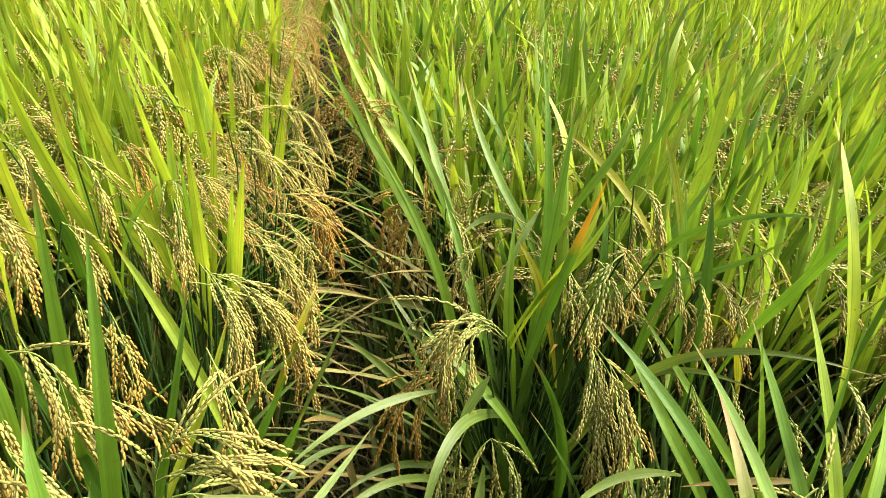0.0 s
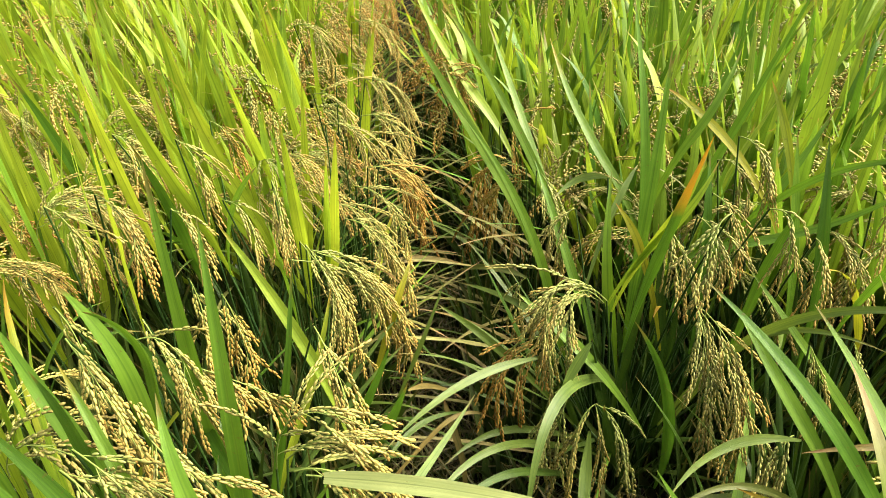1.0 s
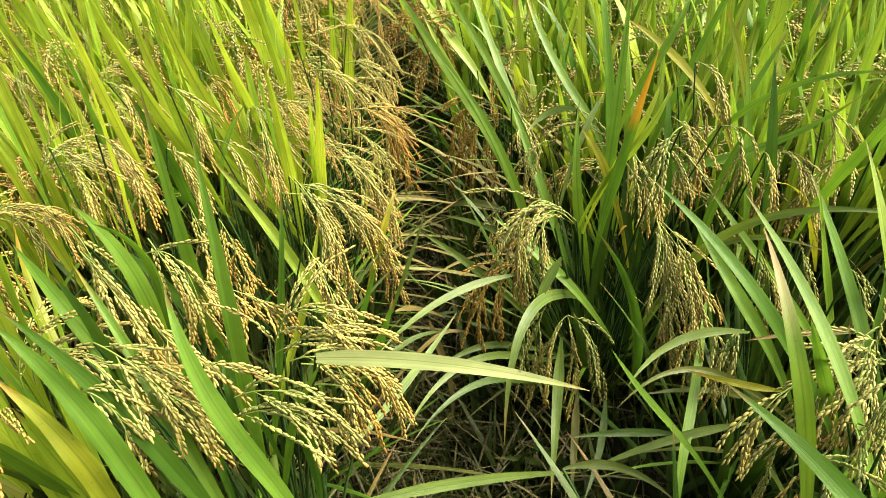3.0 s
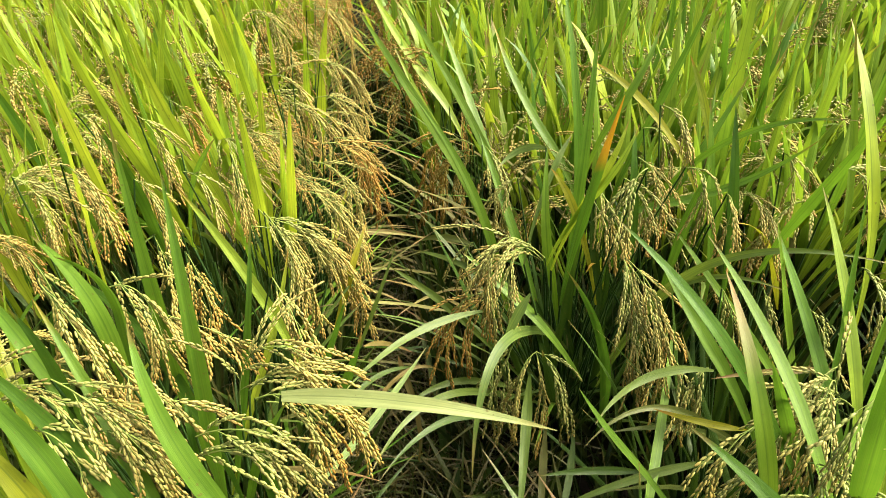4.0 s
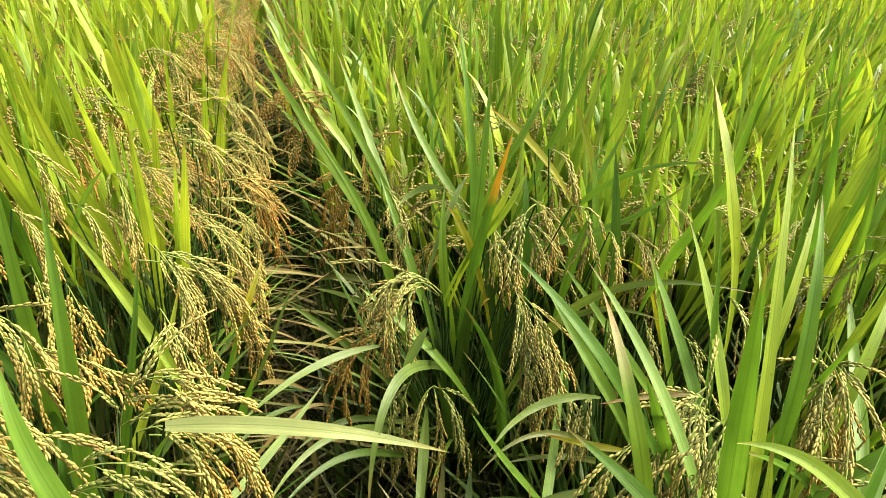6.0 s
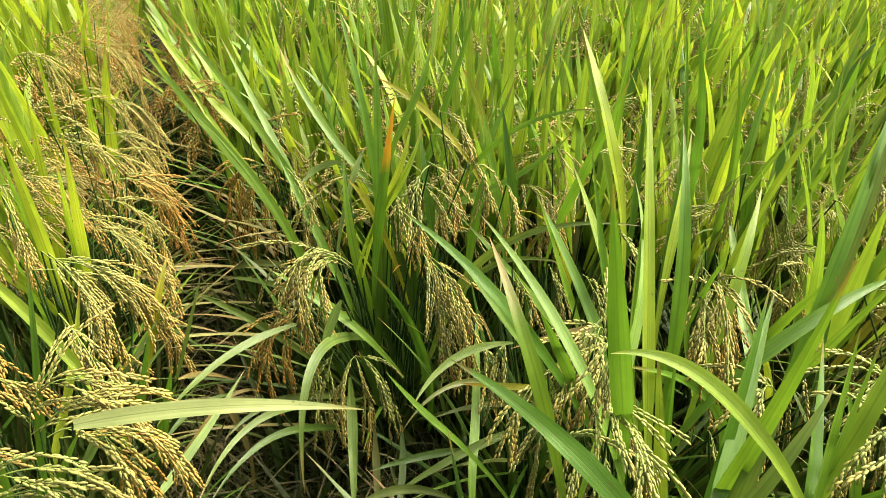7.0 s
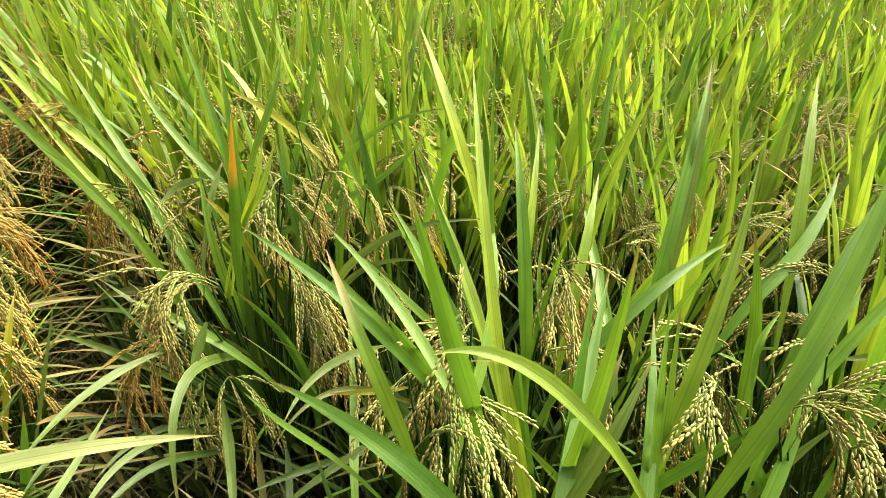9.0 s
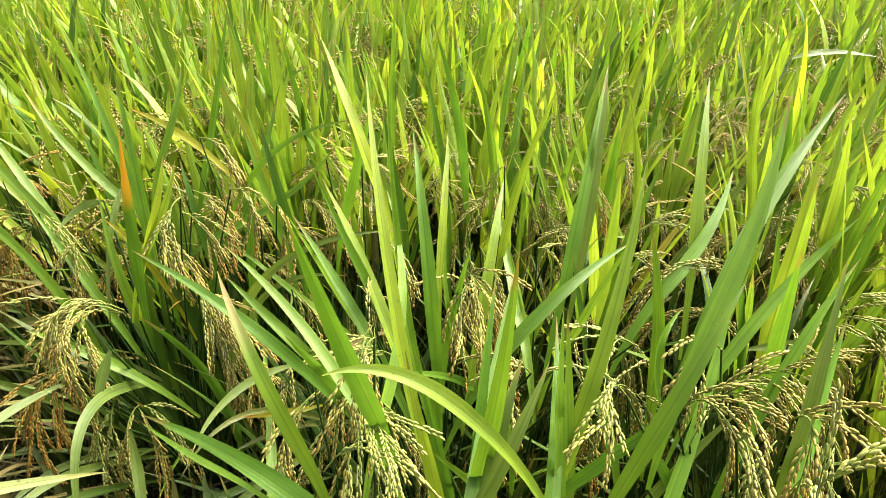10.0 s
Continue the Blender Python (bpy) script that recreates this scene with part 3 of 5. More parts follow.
blade(tuft, (-0.023, 0.420, 0.443), (0.107, 0.492, 0.432), (0.221, 0.560, 0.366), 0.0132, leaf_pale)
nodding(tuft, (-0.121, 0.500, 0.557), (-0.094, 0.487, 0.710), (-0.006, 0.520, 0.603), "green")
nodding(tuft, (-0.093, 0.480, 0.602), (-0.023, 0.488, 0.693), (0.022, 0.520, 0.465), "gold")
nodding(tuft, (-0.065, 0.460, 0.611), (-0.015, 0.474, 0.607), (-0.003, 0.480, 0.504), "ripe")
nodding(tuft, (-0.076, 0.460, 0.613), (-0.009, 0.457, 0.658), (-0.020, 0.470, 0.521), "gold")
nodding(tuft, (-0.234, 0.400, 0.672), (-0.148, 0.367, 0.684), (-0.138, 0.380, 0.585), "green")
nodding(tuft, (-0.230, 0.380, 0.672), (-0.185, 0.366, 0.673), (-0.172, 0.360, 0.601), "green")
nodding(tuft, (-0.228, 0.400, 0.639), (-0.160, 0.386, 0.691), (-0.128, 0.390, 0.620), "gold")
nodding(tuft, (-0.199, 0.440, 0.663), (-0.158, 0.408, 0.653), (-0.108, 0.420, 0.638), "green")
nodding(tuft, (-0.114, 0.410, 0.608), (-0.050, 0.406, 0.655), (-0.012, 0.420, 0.581), "green")
nodding(tuft, (-0.126, 0.400, 0.579), (-0.047, 0.394, 0.653), (-0.022, 0.410, 0.559), "green")
nodding(tuft, (-0.237, 0.360, 0.650), (-0.175, 0.347, 0.680), (-0.179, 0.340, 0.602), "green")
nodding(tuft, (-0.205, 0.390, 0.618), (-0.138, 0.376, 0.666), (-0.129, 0.380, 0.587), "gold")
nodding(tuft, (-0.250, 0.480, 0.685), (-0.218, 0.469, 0.654), (-0.203, 0.450, 0.591), "gold")
tuft = rice_tuft(-0.24, 0.62, LEFT_BED)
blade(tuft, (-0.207, 0.530, 0.547), (-0.209, 0.529, 0.706), (-0.240, 0.582, 0.851), 0.0229, leaf_mid)
blade(tuft, (-0.152, 0.660, 0.565), (-0.214, 0.695, 0.638), (-0.293, 0.740, 0.683), 0.0162, leaf_tipped)
blade(tuft, (-0.170, 0.560, 0.436), (-0.140, 0.582, 0.580), (-0.152, 0.660, 0.706), 0.0135, leaf_green)
blade(tuft, (-0.163, 0.620, 0.472), (-0.147, 0.682, 0.538), (-0.155, 0.750, 0.598), 0.0134, leaf_yellow)
blade(tuft, (-0.028, 0.740, 0.362), (0.012, 0.787, 0.398), (0.055, 0.800, 0.345), 0.0067, leaf_dry)
blade(tuft, (-0.069, 0.660, 0.393), (-0.044, 0.747, 0.405), (0.010, 0.800, 0.354), 0.0082, leaf_lodged_shaded)
nodding(tuft, (-0.257, 0.620, 0.686), (-0.248, 0.627, 0.632), (-0.245, 0.600, 0.550), "gold")
nodding(tuft, (-0.236, 0.640, 0.653), (-0.225, 0.647, 0.614), (-0.208, 0.620, 0.551), "ripe")
nodding(tuft, (-0.263, 0.640, 0.650), (-0.240, 0.647, 0.611), (-0.245, 0.620, 0.538), "gold")
nodding(tuft, (-0.253, 0.520, 0.684), (-0.196, 0.527, 0.710), (-0.194, 0.500, 0.593), "gold")
nodding(tuft, (-0.267, 0.550, 0.683), (-0.238, 0.536, 0.649), (-0.228, 0.530, 0.589), "gold")
nodding(tuft, (-0.119, 0.620, 0.642), (-0.068, 0.566, 0.634), (-0.060, 0.560, 0.558), "gold")
nodding(tuft, (-0.311, 0.500, 0.730), (-0.297, 0.507, 0.691), (-0.284, 0.480, 0.622), "gold")
nodding(tuft, (-0.289, 0.480, 0.713), (-0.242, 0.457, 0.682), (-0.213, 0.440, 0.632), "gold")
nodding(tuft, (-0.250, 0.540, 0.648), (-0.172, 0.529, 0.643), (-0.126, 0.560, 0.589), "gold")
tuft = rice_tuft(-0.26, 0.84, LEFT_BED, "rice plant with a large golden panicle nodding over the gap")
blade(tuft, (-0.295, 0.960, 0.512), (-0.273, 0.916, 0.636), (-0.260, 0.880, 0.764), 0.0230, leaf_light)
blade(tuft, (-0.231, 0.940, 0.523), (-0.202, 0.898, 0.641), (-0.172, 0.860, 0.761), 0.0177, leaf_light)
blade(tuft, (-0.232, 0.920, 0.545), (-0.206, 0.879, 0.641), (-0.180, 0.840, 0.739), 0.0142, leaf_light)
blade(tuft, (-0.268, 0.840, 0.537), (-0.251, 0.802, 0.612), (-0.235, 0.760, 0.686), 0.0161, leaf_green)
blade(tuft, (-0.344, 0.860, 0.626), (-0.312, 0.840, 0.677), (-0.270, 0.820, 0.721), 0.0143, leaf_green)
blade(tuft, (-0.164, 0.920, 0.456), (-0.187, 1.010, 0.468), (-0.162, 1.050, 0.548), 0.0106, leaf_yellow)
blade(tuft, (-0.120, 0.860, 0.452), (-0.105, 0.872, 0.508), (-0.097, 0.920, 0.542), 0.0121, leaf_yellow)
blade(tuft, (-0.073, 0.820, 0.422), (-0.050, 0.832, 0.486), (-0.035, 0.870, 0.540), 0.0075, leaf_pale)
blade(tuft, (-0.122, 0.780, 0.288), (-0.082, 0.734, 0.390), (-0.045, 0.700, 0.498), 0.0181, leaf_green)
blade(tuft, (-0.160, 0.800, 0.312), (-0.111, 0.752, 0.424), (-0.070, 0.720, 0.544), 0.0149, leaf_green)
blade(tuft, (-0.004, 0.770, 0.348), (-0.014, 0.779, 0.367), (-0.022, 0.790, 0.385), 0.0128, leaf_dry)
blade(tuft, (-0.066, 0.760, 0.422), (-0.050, 0.812, 0.399), (-0.003, 0.820, 0.364), 0.0077, leaf_dry)
nodding(tuft, (-0.233, 0.800, 0.594), (-0.118, 0.850, 0.574), (-0.092, 0.900, 0.322), "gold")
nodding(tuft, (-0.226, 0.820, 0.612), (-0.140, 0.788, 0.538), (-0.151, 0.800, 0.420), "gold")
nodding(tuft, (-0.218, 0.820, 0.608), (-0.162, 0.795, 0.562), (-0.168, 0.780, 0.486), "green")
nodding(tuft, (-0.213, 0.840, 0.583), (-0.073, 0.865, 0.535), (-0.125, 0.880, 0.385), "gold")
nodding(tuft, (-0.216, 0.830, 0.593), (-0.149, 0.841, 0.585), (-0.131, 0.860, 0.467), "green")
nodding(tuft, (-0.286, 0.880, 0.670), (-0.259, 0.852, 0.643), (-0.261, 0.840, 0.583), "gold")
nodding(tuft, (-0.344, 0.840, 0.654), (-0.302, 0.847, 0.649), (-0.294, 0.820, 0.575), "green")
nodding(tuft, (-0.211, 0.950, 0.575), (-0.128, 0.950, 0.571), (-0.111, 0.950, 0.432), "gold")
tuft = rice_tuft(-0.45, 0.72, LEFT_BED)
blade(tuft, (-0.469, 0.766, 0.576), (-0.424, 0.725, 0.693), (-0.395, 0.697, 0.818), 0.0229, leaf_light)
blade(tuft, (-0.544, 0.812, 0.560), (-0.503, 0.770, 0.698), (-0.455, 0.738, 0.836), 0.0229, leaf_light)
nodding(tuft, (-0.498, 0.700, 0.704), (-0.462, 0.707, 0.687), (-0.450, 0.680, 0.619), "gold")
nodding(tuft, (-0.437, 0.720, 0.717), (-0.390, 0.712, 0.711), (-0.360, 0.680, 0.635), "gold")
nodding(tuft, (-0.383, 0.780, 0.669), (-0.357, 0.787, 0.647), (-0.335, 0.760, 0.586), "gold")
tuft = rice_tuft(-0.42, 0.98, LEFT_BED)
blade(tuft, (-0.338, 1.010, 0.559), (-0.316, 0.970, 0.648), (-0.303, 0.930, 0.739), 0.0130, leaf_green)
blade(tuft, (-0.367, 0.980, 0.470), (-0.444, 0.945, 0.602), (-0.472, 0.900, 0.749), 0.0212, leaf_light)
blade(tuft, (-0.432, 0.878, 0.628), (-0.463, 0.846, 0.763), (-0.457, 0.813, 0.901), 0.0229, leaf_light)
blade(tuft, (-0.402, 0.988, 0.569), (-0.449, 0.957, 0.716), (-0.432, 0.921, 0.866), 0.0244, leaf_light)
blade(tuft, (-0.411, 1.103, 0.561), (-0.426, 1.067, 0.679), (-0.426, 1.032, 0.799), 0.0244, leaf_light)
blade(tuft, (-0.480, 0.920, 0.507), (-0.455, 0.876, 0.617), (-0.468, 0.840, 0.731), 0.0225, leaf_green)
nodding(tuft, (-0.526, 0.880, 0.721), (-0.495, 0.887, 0.717), (-0.476, 0.860, 0.632), "gold")
nodding(tuft, (-0.439, 0.900, 0.712), (-0.408, 0.907, 0.692), (-0.394, 0.880, 0.611), "gold")
nodding(tuft, (-0.457, 1.020, 0.691), (-0.433, 1.058, 0.662), (-0.440, 1.030, 0.584), "ripe")
tuft = rice_tuft(-0.62, 1.02, LEFT_BED)
blade(tuft, (-0.553, 0.910, 0.601), (-0.545, 0.877, 0.732), (-0.526, 0.845, 0.862), 0.0244, leaf_light)
blade(tuft, (-0.525, 1.054, 0.571), (-0.506, 1.018, 0.689), (-0.495, 0.980, 0.807), 0.0244, leaf_green)
blade(tuft, (-0.652, 0.980, 0.501), (-0.625, 0.939, 0.647), (-0.601, 0.900, 0.795), 0.0207, leaf_green)
tuft = rice_tuft(-0.27, 1.10, LEFT_BED)
blade(tuft, (-0.211, 1.080, 0.401), (-0.135, 1.129, 0.411), (-0.051, 1.140, 0.378), 0.0117, leaf_dry)
nodding(tuft, (-0.217, 1.080, 0.600), (-0.124, 1.088, 0.626), (-0.147, 1.180, 0.367), "ripe")
nodding(tuft, (-0.229, 1.050, 0.579), (-0.140, 1.050, 0.576), (-0.146, 1.050, 0.419), "gold")
nodding(tuft, (-0.306, 1.200, 0.589), (-0.200, 1.200, 0.632), (-0.188, 1.200, 0.496), "gold")
nodding(tuft, (-0.252, 1.000, 0.568), (-0.160, 1.000, 0.585), (-0.152, 1.000, 0.418), "gold")
nodding(tuft, (-0.315, 1.150, 0.641), (-0.230, 1.150, 0.670), (-0.226, 1.150, 0.516), "gold")
nodding(tuft, (-0.209, 1.120, 0.595), (-0.139, 1.148, 0.592), (-0.162, 1.160, 0.436), "ripe")
tuft = rice_tuft(-0.36, 1.32, LEFT_BED)
blade(tuft, (-0.399, 1.241, 0.463), (-0.399, 1.195, 0.644), (-0.408, 1.163, 0.827), 0.0244, leaf_light)
blade(tuft, (-0.350, 1.436, 0.508), (-0.321, 1.389, 0.640), (-0.279, 1.358, 0.773), 0.0244, leaf_light)
blade(tuft, (-0.394, 1.460, 0.466), (-0.367, 1.416, 0.597), (-0.344, 1.380, 0.730), 0.0202, leaf_light)
nodding(tuft, (-0.307, 1.350, 0.657), (-0.206, 1.340, 0.677), (-0.234, 1.380, 0.478), "gold")
nodding(tuft, (-0.389, 1.400, 0.662), (-0.290, 1.400, 0.695), (-0.286, 1.400, 0.514), "gold")
nodding(tuft, (-0.287, 1.250, 0.620), (-0.189, 1.250, 0.649), (-0.212, 1.250, 0.490), "gold")
nodding(tuft, (-0.354, 1.200, 0.677), (-0.283, 1.200, 0.701), (-0.286, 1.200, 0.555), "gold")
tuft = rice_tuft(-0.50, 1.25, LEFT_BED)
blade(tuft, (-0.397, 1.180, 0.372), (-0.353, 1.127, 0.557), (-0.324, 1.100, 0.750), 0.0217, leaf_light)
tuft = rice_tuft(-0.50, 1.70, LEFT_BED)
nodding(tuft, (-0.420, 1.600, 0.700), (-0.292, 1.593, 0.745), (-0.322, 1.620, 0.510), "gold")
nodding(tuft, (-0.496, 1.900, 0.721), (-0.403, 1.883, 0.754), (-0.424, 1.950, 0.548), "ripe")
nodding(tuft, (-0.517, 1.500, 0.716), (-0.433, 1.500, 0.744), (-0.437, 1.500, 0.576), "gold")
tuft = rice_tuft(0.06, 1.22, RIGHT_BED, "rice plant leaning over the gap with ripe brown panicles")
blade(tuft, (-0.003, 1.120, 0.592), (-0.097, 1.185, 0.705), (-0.196, 1.280, 0.789), 0.0192, leaf_fresh)
blade(tuft, (0.080, 1.160, 0.542), (-0.035, 1.274, 0.715), (-0.185, 1.420, 0.827), 0.0172, leaf_tipped)
blade(tuft, (0.189, 1.200, 0.564), (0.102, 1.240, 0.668), (0.055, 1.340, 0.756), 0.0189, leaf_tipped)
blade(tuft, (0.072, 1.200, 0.529), (0.002, 1.296, 0.660), (-0.073, 1.420, 0.761), 0.0197, leaf_fresh)
blade(tuft, (-0.004, 1.300, 0.462), (-0.104, 1.401, 0.552), (-0.186, 1.500, 0.661), 0.0193, leaf_fresh)
blade(tuft, (0.061, 1.080, 0.410), (-0.010, 1.107, 0.423), (-0.074, 1.120, 0.378), 0.0134, leaf_lodged_shaded)
nodding(tuft, (0.038, 1.200, 0.561), (-0.080, 1.225, 0.612), (-0.071, 1.250, 0.313), "ripe")
nodding(tuft, (0.033, 1.200, 0.549), (-0.047, 1.228, 0.542), (-0.026, 1.240, 0.332), "ripe")
nodding(tuft, (0.047, 1.180, 0.548), (-0.009, 1.208, 0.545), (0.026, 1.220, 0.364), "gold")
nodding(tuft, (0.061, 1.150, 0.585), (0.103, 1.104, 0.595), (0.092, 1.100, 0.443), "green")
tuft = rice_tuft(-0.03, 1.50, RIGHT_BED)
blade(tuft, (-0.083, 1.460, 0.569), (-0.202, 1.547, 0.669), (-0.290, 1.660, 0.774), 0.0223, leaf_fresh)
nodding(tuft, (-0.200, 1.500, 0.621), (-0.135, 1.500, 0.670), (-0.163, 1.500, 0.486), "ripe")
nodding(tuft, (-0.101, 1.500, 0.641), (-0.150, 1.500, 0.671), (-0.142, 1.500, 0.495), "ripe")
nodding(tuft, (-0.042, 1.400, 0.555), (-0.008, 1.413, 0.622), (0.007, 1.360, 0.448), "ripe")
nodding(tuft, (0.004, 1.380, 0.572), (0.065, 1.358, 0.576), (0.071, 1.320, 0.473), "green")
tuft = rice_tuft(0.24, 0.94, RIGHT_BED, "deep green rice clump, leaves darkened for shade, with an orange leaf beside the gap")
blade(tuft, (0.112, 0.980, 0.438), (0.066, 1.021, 0.605), (-0.064, 1.100, 0.705), 0.0182, leaf_green)
blade(tuft, (0.147, 1.000, 0.463), (0.106, 1.039, 0.554), (0.061, 1.100, 0.631), 0.0176, leaf_green)
blade(tuft, (0.204, 0.940, 0.447), (0.180, 0.938, 0.567), (0.181, 1.020, 0.658), 0.0207, leaf_green)
blade(tuft, (0.228, 0.930, 0.589), (0.214, 0.938, 0.621), (0.189, 0.950, 0.644), 0.0116, leaf_yellow)
blade(tuft, (0.233, 0.810, 0.626), (0.246, 0.779, 0.732), (0.262, 0.745, 0.836), 0.0190, leaf_orange)
blade(tuft, (0.225, 0.860, 0.453), (0.230, 0.853, 0.542), (0.237, 0.830, 0.628), 0.0192, leaf_deep_shaded)
blade(tuft, (0.239, 1.020, 0.535), (0.227, 1.017, 0.725), (0.183, 1.100, 0.889), 0.0200, leaf_mid)
blade(tuft, (0.235, 1.000, 0.546), (0.241, 1.015, 0.692), (0.241, 1.060, 0.831), 0.0208, leaf_mid)
blade(tuft, (0.285, 0.920, 0.404), (0.263, 0.920, 0.512), (0.252, 0.920, 0.622), 0.0230, leaf_deep_shaded)
blade(tuft, (0.178, 1.060, 0.627), (0.128, 1.105, 0.613), (0.099, 1.050, 0.587), 0.0121, leaf_pale)
blade(tuft, (0.194, 1.000, 0.622), (0.204, 1.016, 0.646), (0.217, 1.040, 0.662), 0.0096, leaf_pale)
blade(tuft, (0.164, 0.830, 0.475), (0.118, 0.845, 0.512), (0.068, 0.860, 0.540), 0.0197, leaf_mid)
blade(tuft, (0.305, 0.850, 0.302), (0.294, 0.830, 0.448), (0.222, 0.780, 0.577), 0.0200, leaf_mid)
blade(tuft, (0.175, 0.800, 0.519), (0.152, 0.778, 0.485), (0.141, 0.760, 0.443), 0.0155, leaf_pale)
blade(tuft, (0.213, 0.860, 0.335), (0.186, 0.870, 0.410), (0.177, 0.840, 0.484), 0.0190, leaf_deep_shaded)
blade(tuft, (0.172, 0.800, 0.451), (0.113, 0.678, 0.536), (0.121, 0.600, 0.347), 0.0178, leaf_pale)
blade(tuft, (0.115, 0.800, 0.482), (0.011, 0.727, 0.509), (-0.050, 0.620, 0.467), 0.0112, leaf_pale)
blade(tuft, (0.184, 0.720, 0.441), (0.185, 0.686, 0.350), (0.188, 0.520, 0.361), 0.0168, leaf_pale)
blade(tuft, (0.238, 0.930, 0.340), (0.233, 0.937, 0.458), (0.245, 0.950, 0.575), 0.0124, leaf_deep_shaded)
blade(tuft, (0.259, 0.920, 0.276), (0.224, 0.929, 0.382), (0.209, 0.940, 0.492), 0.0147, leaf_deep_shaded)
blade(tuft, (0.291, 0.920, 0.255), (0.291, 0.909, 0.429), (0.283, 0.880, 0.600), 0.0138, leaf_deep_shaded)
blade(tuft, (0.209, 0.940, 0.328), (0.192, 0.940, 0.368), (0.179, 0.940, 0.409), 0.0167, leaf_deep_shaded)
blade(tuft, (0.328, 0.840, 0.443), (0.375, 0.790, 0.670), (0.586, 0.740, 0.652), 0.0148, leaf_pale)
blade(tuft, (0.348, 0.880, 0.439), (0.395, 0.861, 0.573), (0.509, 0.800, 0.560), 0.0113, leaf_pale)
blade(tuft, (0.251, 0.900, 0.637), (0.275, 0.890, 0.690), (0.289, 0.920, 0.739), 0.0109, leaf_light)
blade(tuft, (0.253, 0.900, 0.630), (0.285, 0.890, 0.682), (0.304, 0.920, 0.732), 0.0109, leaf_light)
blade(tuft, (0.321, 0.960, 0.558), (0.312, 0.961, 0.635), (0.306, 1.000, 0.702), 0.0170, leaf_green)
blade(tuft, (0.052, 0.850, 0.437), (0.005, 0.860, 0.472), (-0.049, 0.870, 0.495), 0.0127, leaf_pale)
blade(tuft, (0.122, 0.920, 0.441), (0.043, 0.953, 0.470), (-0.042, 0.980, 0.457), 0.0118, leaf_lodged_shaded)
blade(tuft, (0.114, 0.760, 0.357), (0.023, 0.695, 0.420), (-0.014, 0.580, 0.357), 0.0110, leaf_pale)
blade(tuft, (0.123, 0.720, 0.349), (0.054, 0.660, 0.414), (0.008, 0.560, 0.381), 0.0107, leaf_lodged_shaded)
blade(tuft, (0.101, 0.800, 0.339), (0.042, 0.763, 0.374), (0.000, 0.700, 0.355), 0.0109, leaf_lodged_shaded)
blade(tuft, (0.213, 0.740, 0.321), (0.214, 0.680, 0.266), (0.215, 0.600, 0.250), 0.0116, leaf_lodged_shaded)
blade(tuft, (0.254, 0.740, 0.316), (0.258, 0.680, 0.257), (0.231, 0.600, 0.247), 0.0109, leaf_lodged_shaded)
nodding(tuft, (0.134, 1.050, 0.573), (0.111, 1.039, 0.584), (0.122, 1.020, 0.459), "green")
nodding(tuft, (0.191, 0.880, 0.529), (0.081, 0.830, 0.670), (0.134, 0.780, 0.432), "green")
nodding(tuft, (0.188, 0.880, 0.524), (0.121, 0.823, 0.639), (0.152, 0.800, 0.429), "green")
nodding(tuft, (0.186, 0.880, 0.523), (0.110, 0.823, 0.620), (0.115, 0.800, 0.450), "gold")
nodding(tuft, (0.073, 0.950, 0.502), (0.049, 0.950, 0.489), (0.065, 0.950, 0.391), "green")
nodding(tuft, (0.116, 0.850, 0.477), (0.035, 0.811, 0.500), (0.060, 0.780, 0.363), "ripe")
nodding(tuft, (0.120, 0.850, 0.472), (0.068, 0.811, 0.480), (0.090, 0.780, 0.391), "ripe")
nodding(tuft, (0.141, 0.800, 0.433), (0.117, 0.778, 0.392), (0.137, 0.740, 0.311), "green")
nodding(tuft, (0.158, 0.800, 0.430), (0.133, 0.778, 0.384), (0.159, 0.740, 0.303), "green")
nodding(tuft, (0.189, 0.780, 0.429), (0.158, 0.758, 0.417), (0.170, 0.720, 0.327), "gold")
nodding(tuft, (0.189, 0.780, 0.429), (0.210, 0.758, 0.390), (0.206, 0.720, 0.323), "gold")
nodding(tuft, (0.190, 0.780, 0.430), (0.237, 0.752, 0.437), (0.244, 0.740, 0.320), "green")
nodding(tuft, (0.299, 0.840, 0.566), (0.309, 0.797, 0.568), (0.339, 0.720, 0.405), "green")
nodding(tuft, (0.302, 0.840, 0.567), (0.347, 0.770, 0.570), (0.363, 0.740, 0.494), "gold")
nodding(tuft, (0.300, 0.840, 0.565), (0.333, 0.792, 0.522), (0.317, 0.740, 0.456), "green")
nodding(tuft, (0.308, 0.840, 0.556), (0.366, 0.719, 0.552), (0.353, 0.720, 0.408), "gold")
nodding(tuft, (0.259, 0.920, 0.632), (0.287, 0.898, 0.607), (0.306, 0.860, 0.552), "gold")
nodding(tuft, (0.253, 0.920, 0.612), (0.272, 0.892, 0.599), (0.290, 0.880, 0.552), "gold")
nodding(tuft, (0.316, 0.980, 0.656), (0.357, 0.952, 0.646), (0.357, 0.940, 0.579), "gold")
nodding(tuft, (0.296, 0.940, 0.640), (0.328, 0.912, 0.639), (0.332, 0.900, 0.575), "green")
nodding(tuft, (0.306, 0.800, 0.725), (0.278, 0.772, 0.725), (0.290, 0.760, 0.651), "green")
nodding(tuft, (0.370, 0.900, 0.682), (0.410, 0.872, 0.701), (0.389, 0.860, 0.607), "green")
tuft = rice_tuft(0.40, 1.04, RIGHT_BED)
blade(tuft, (0.338, 1.020, 0.509), (0.423, 1.053, 0.625), (0.477, 1.100, 0.754), 0.0231, leaf_green)
blade(tuft, (0.360, 0.970, 0.585), (0.475, 0.960, 0.624), (0.539, 0.930, 0.720), 0.0128, leaf_green)
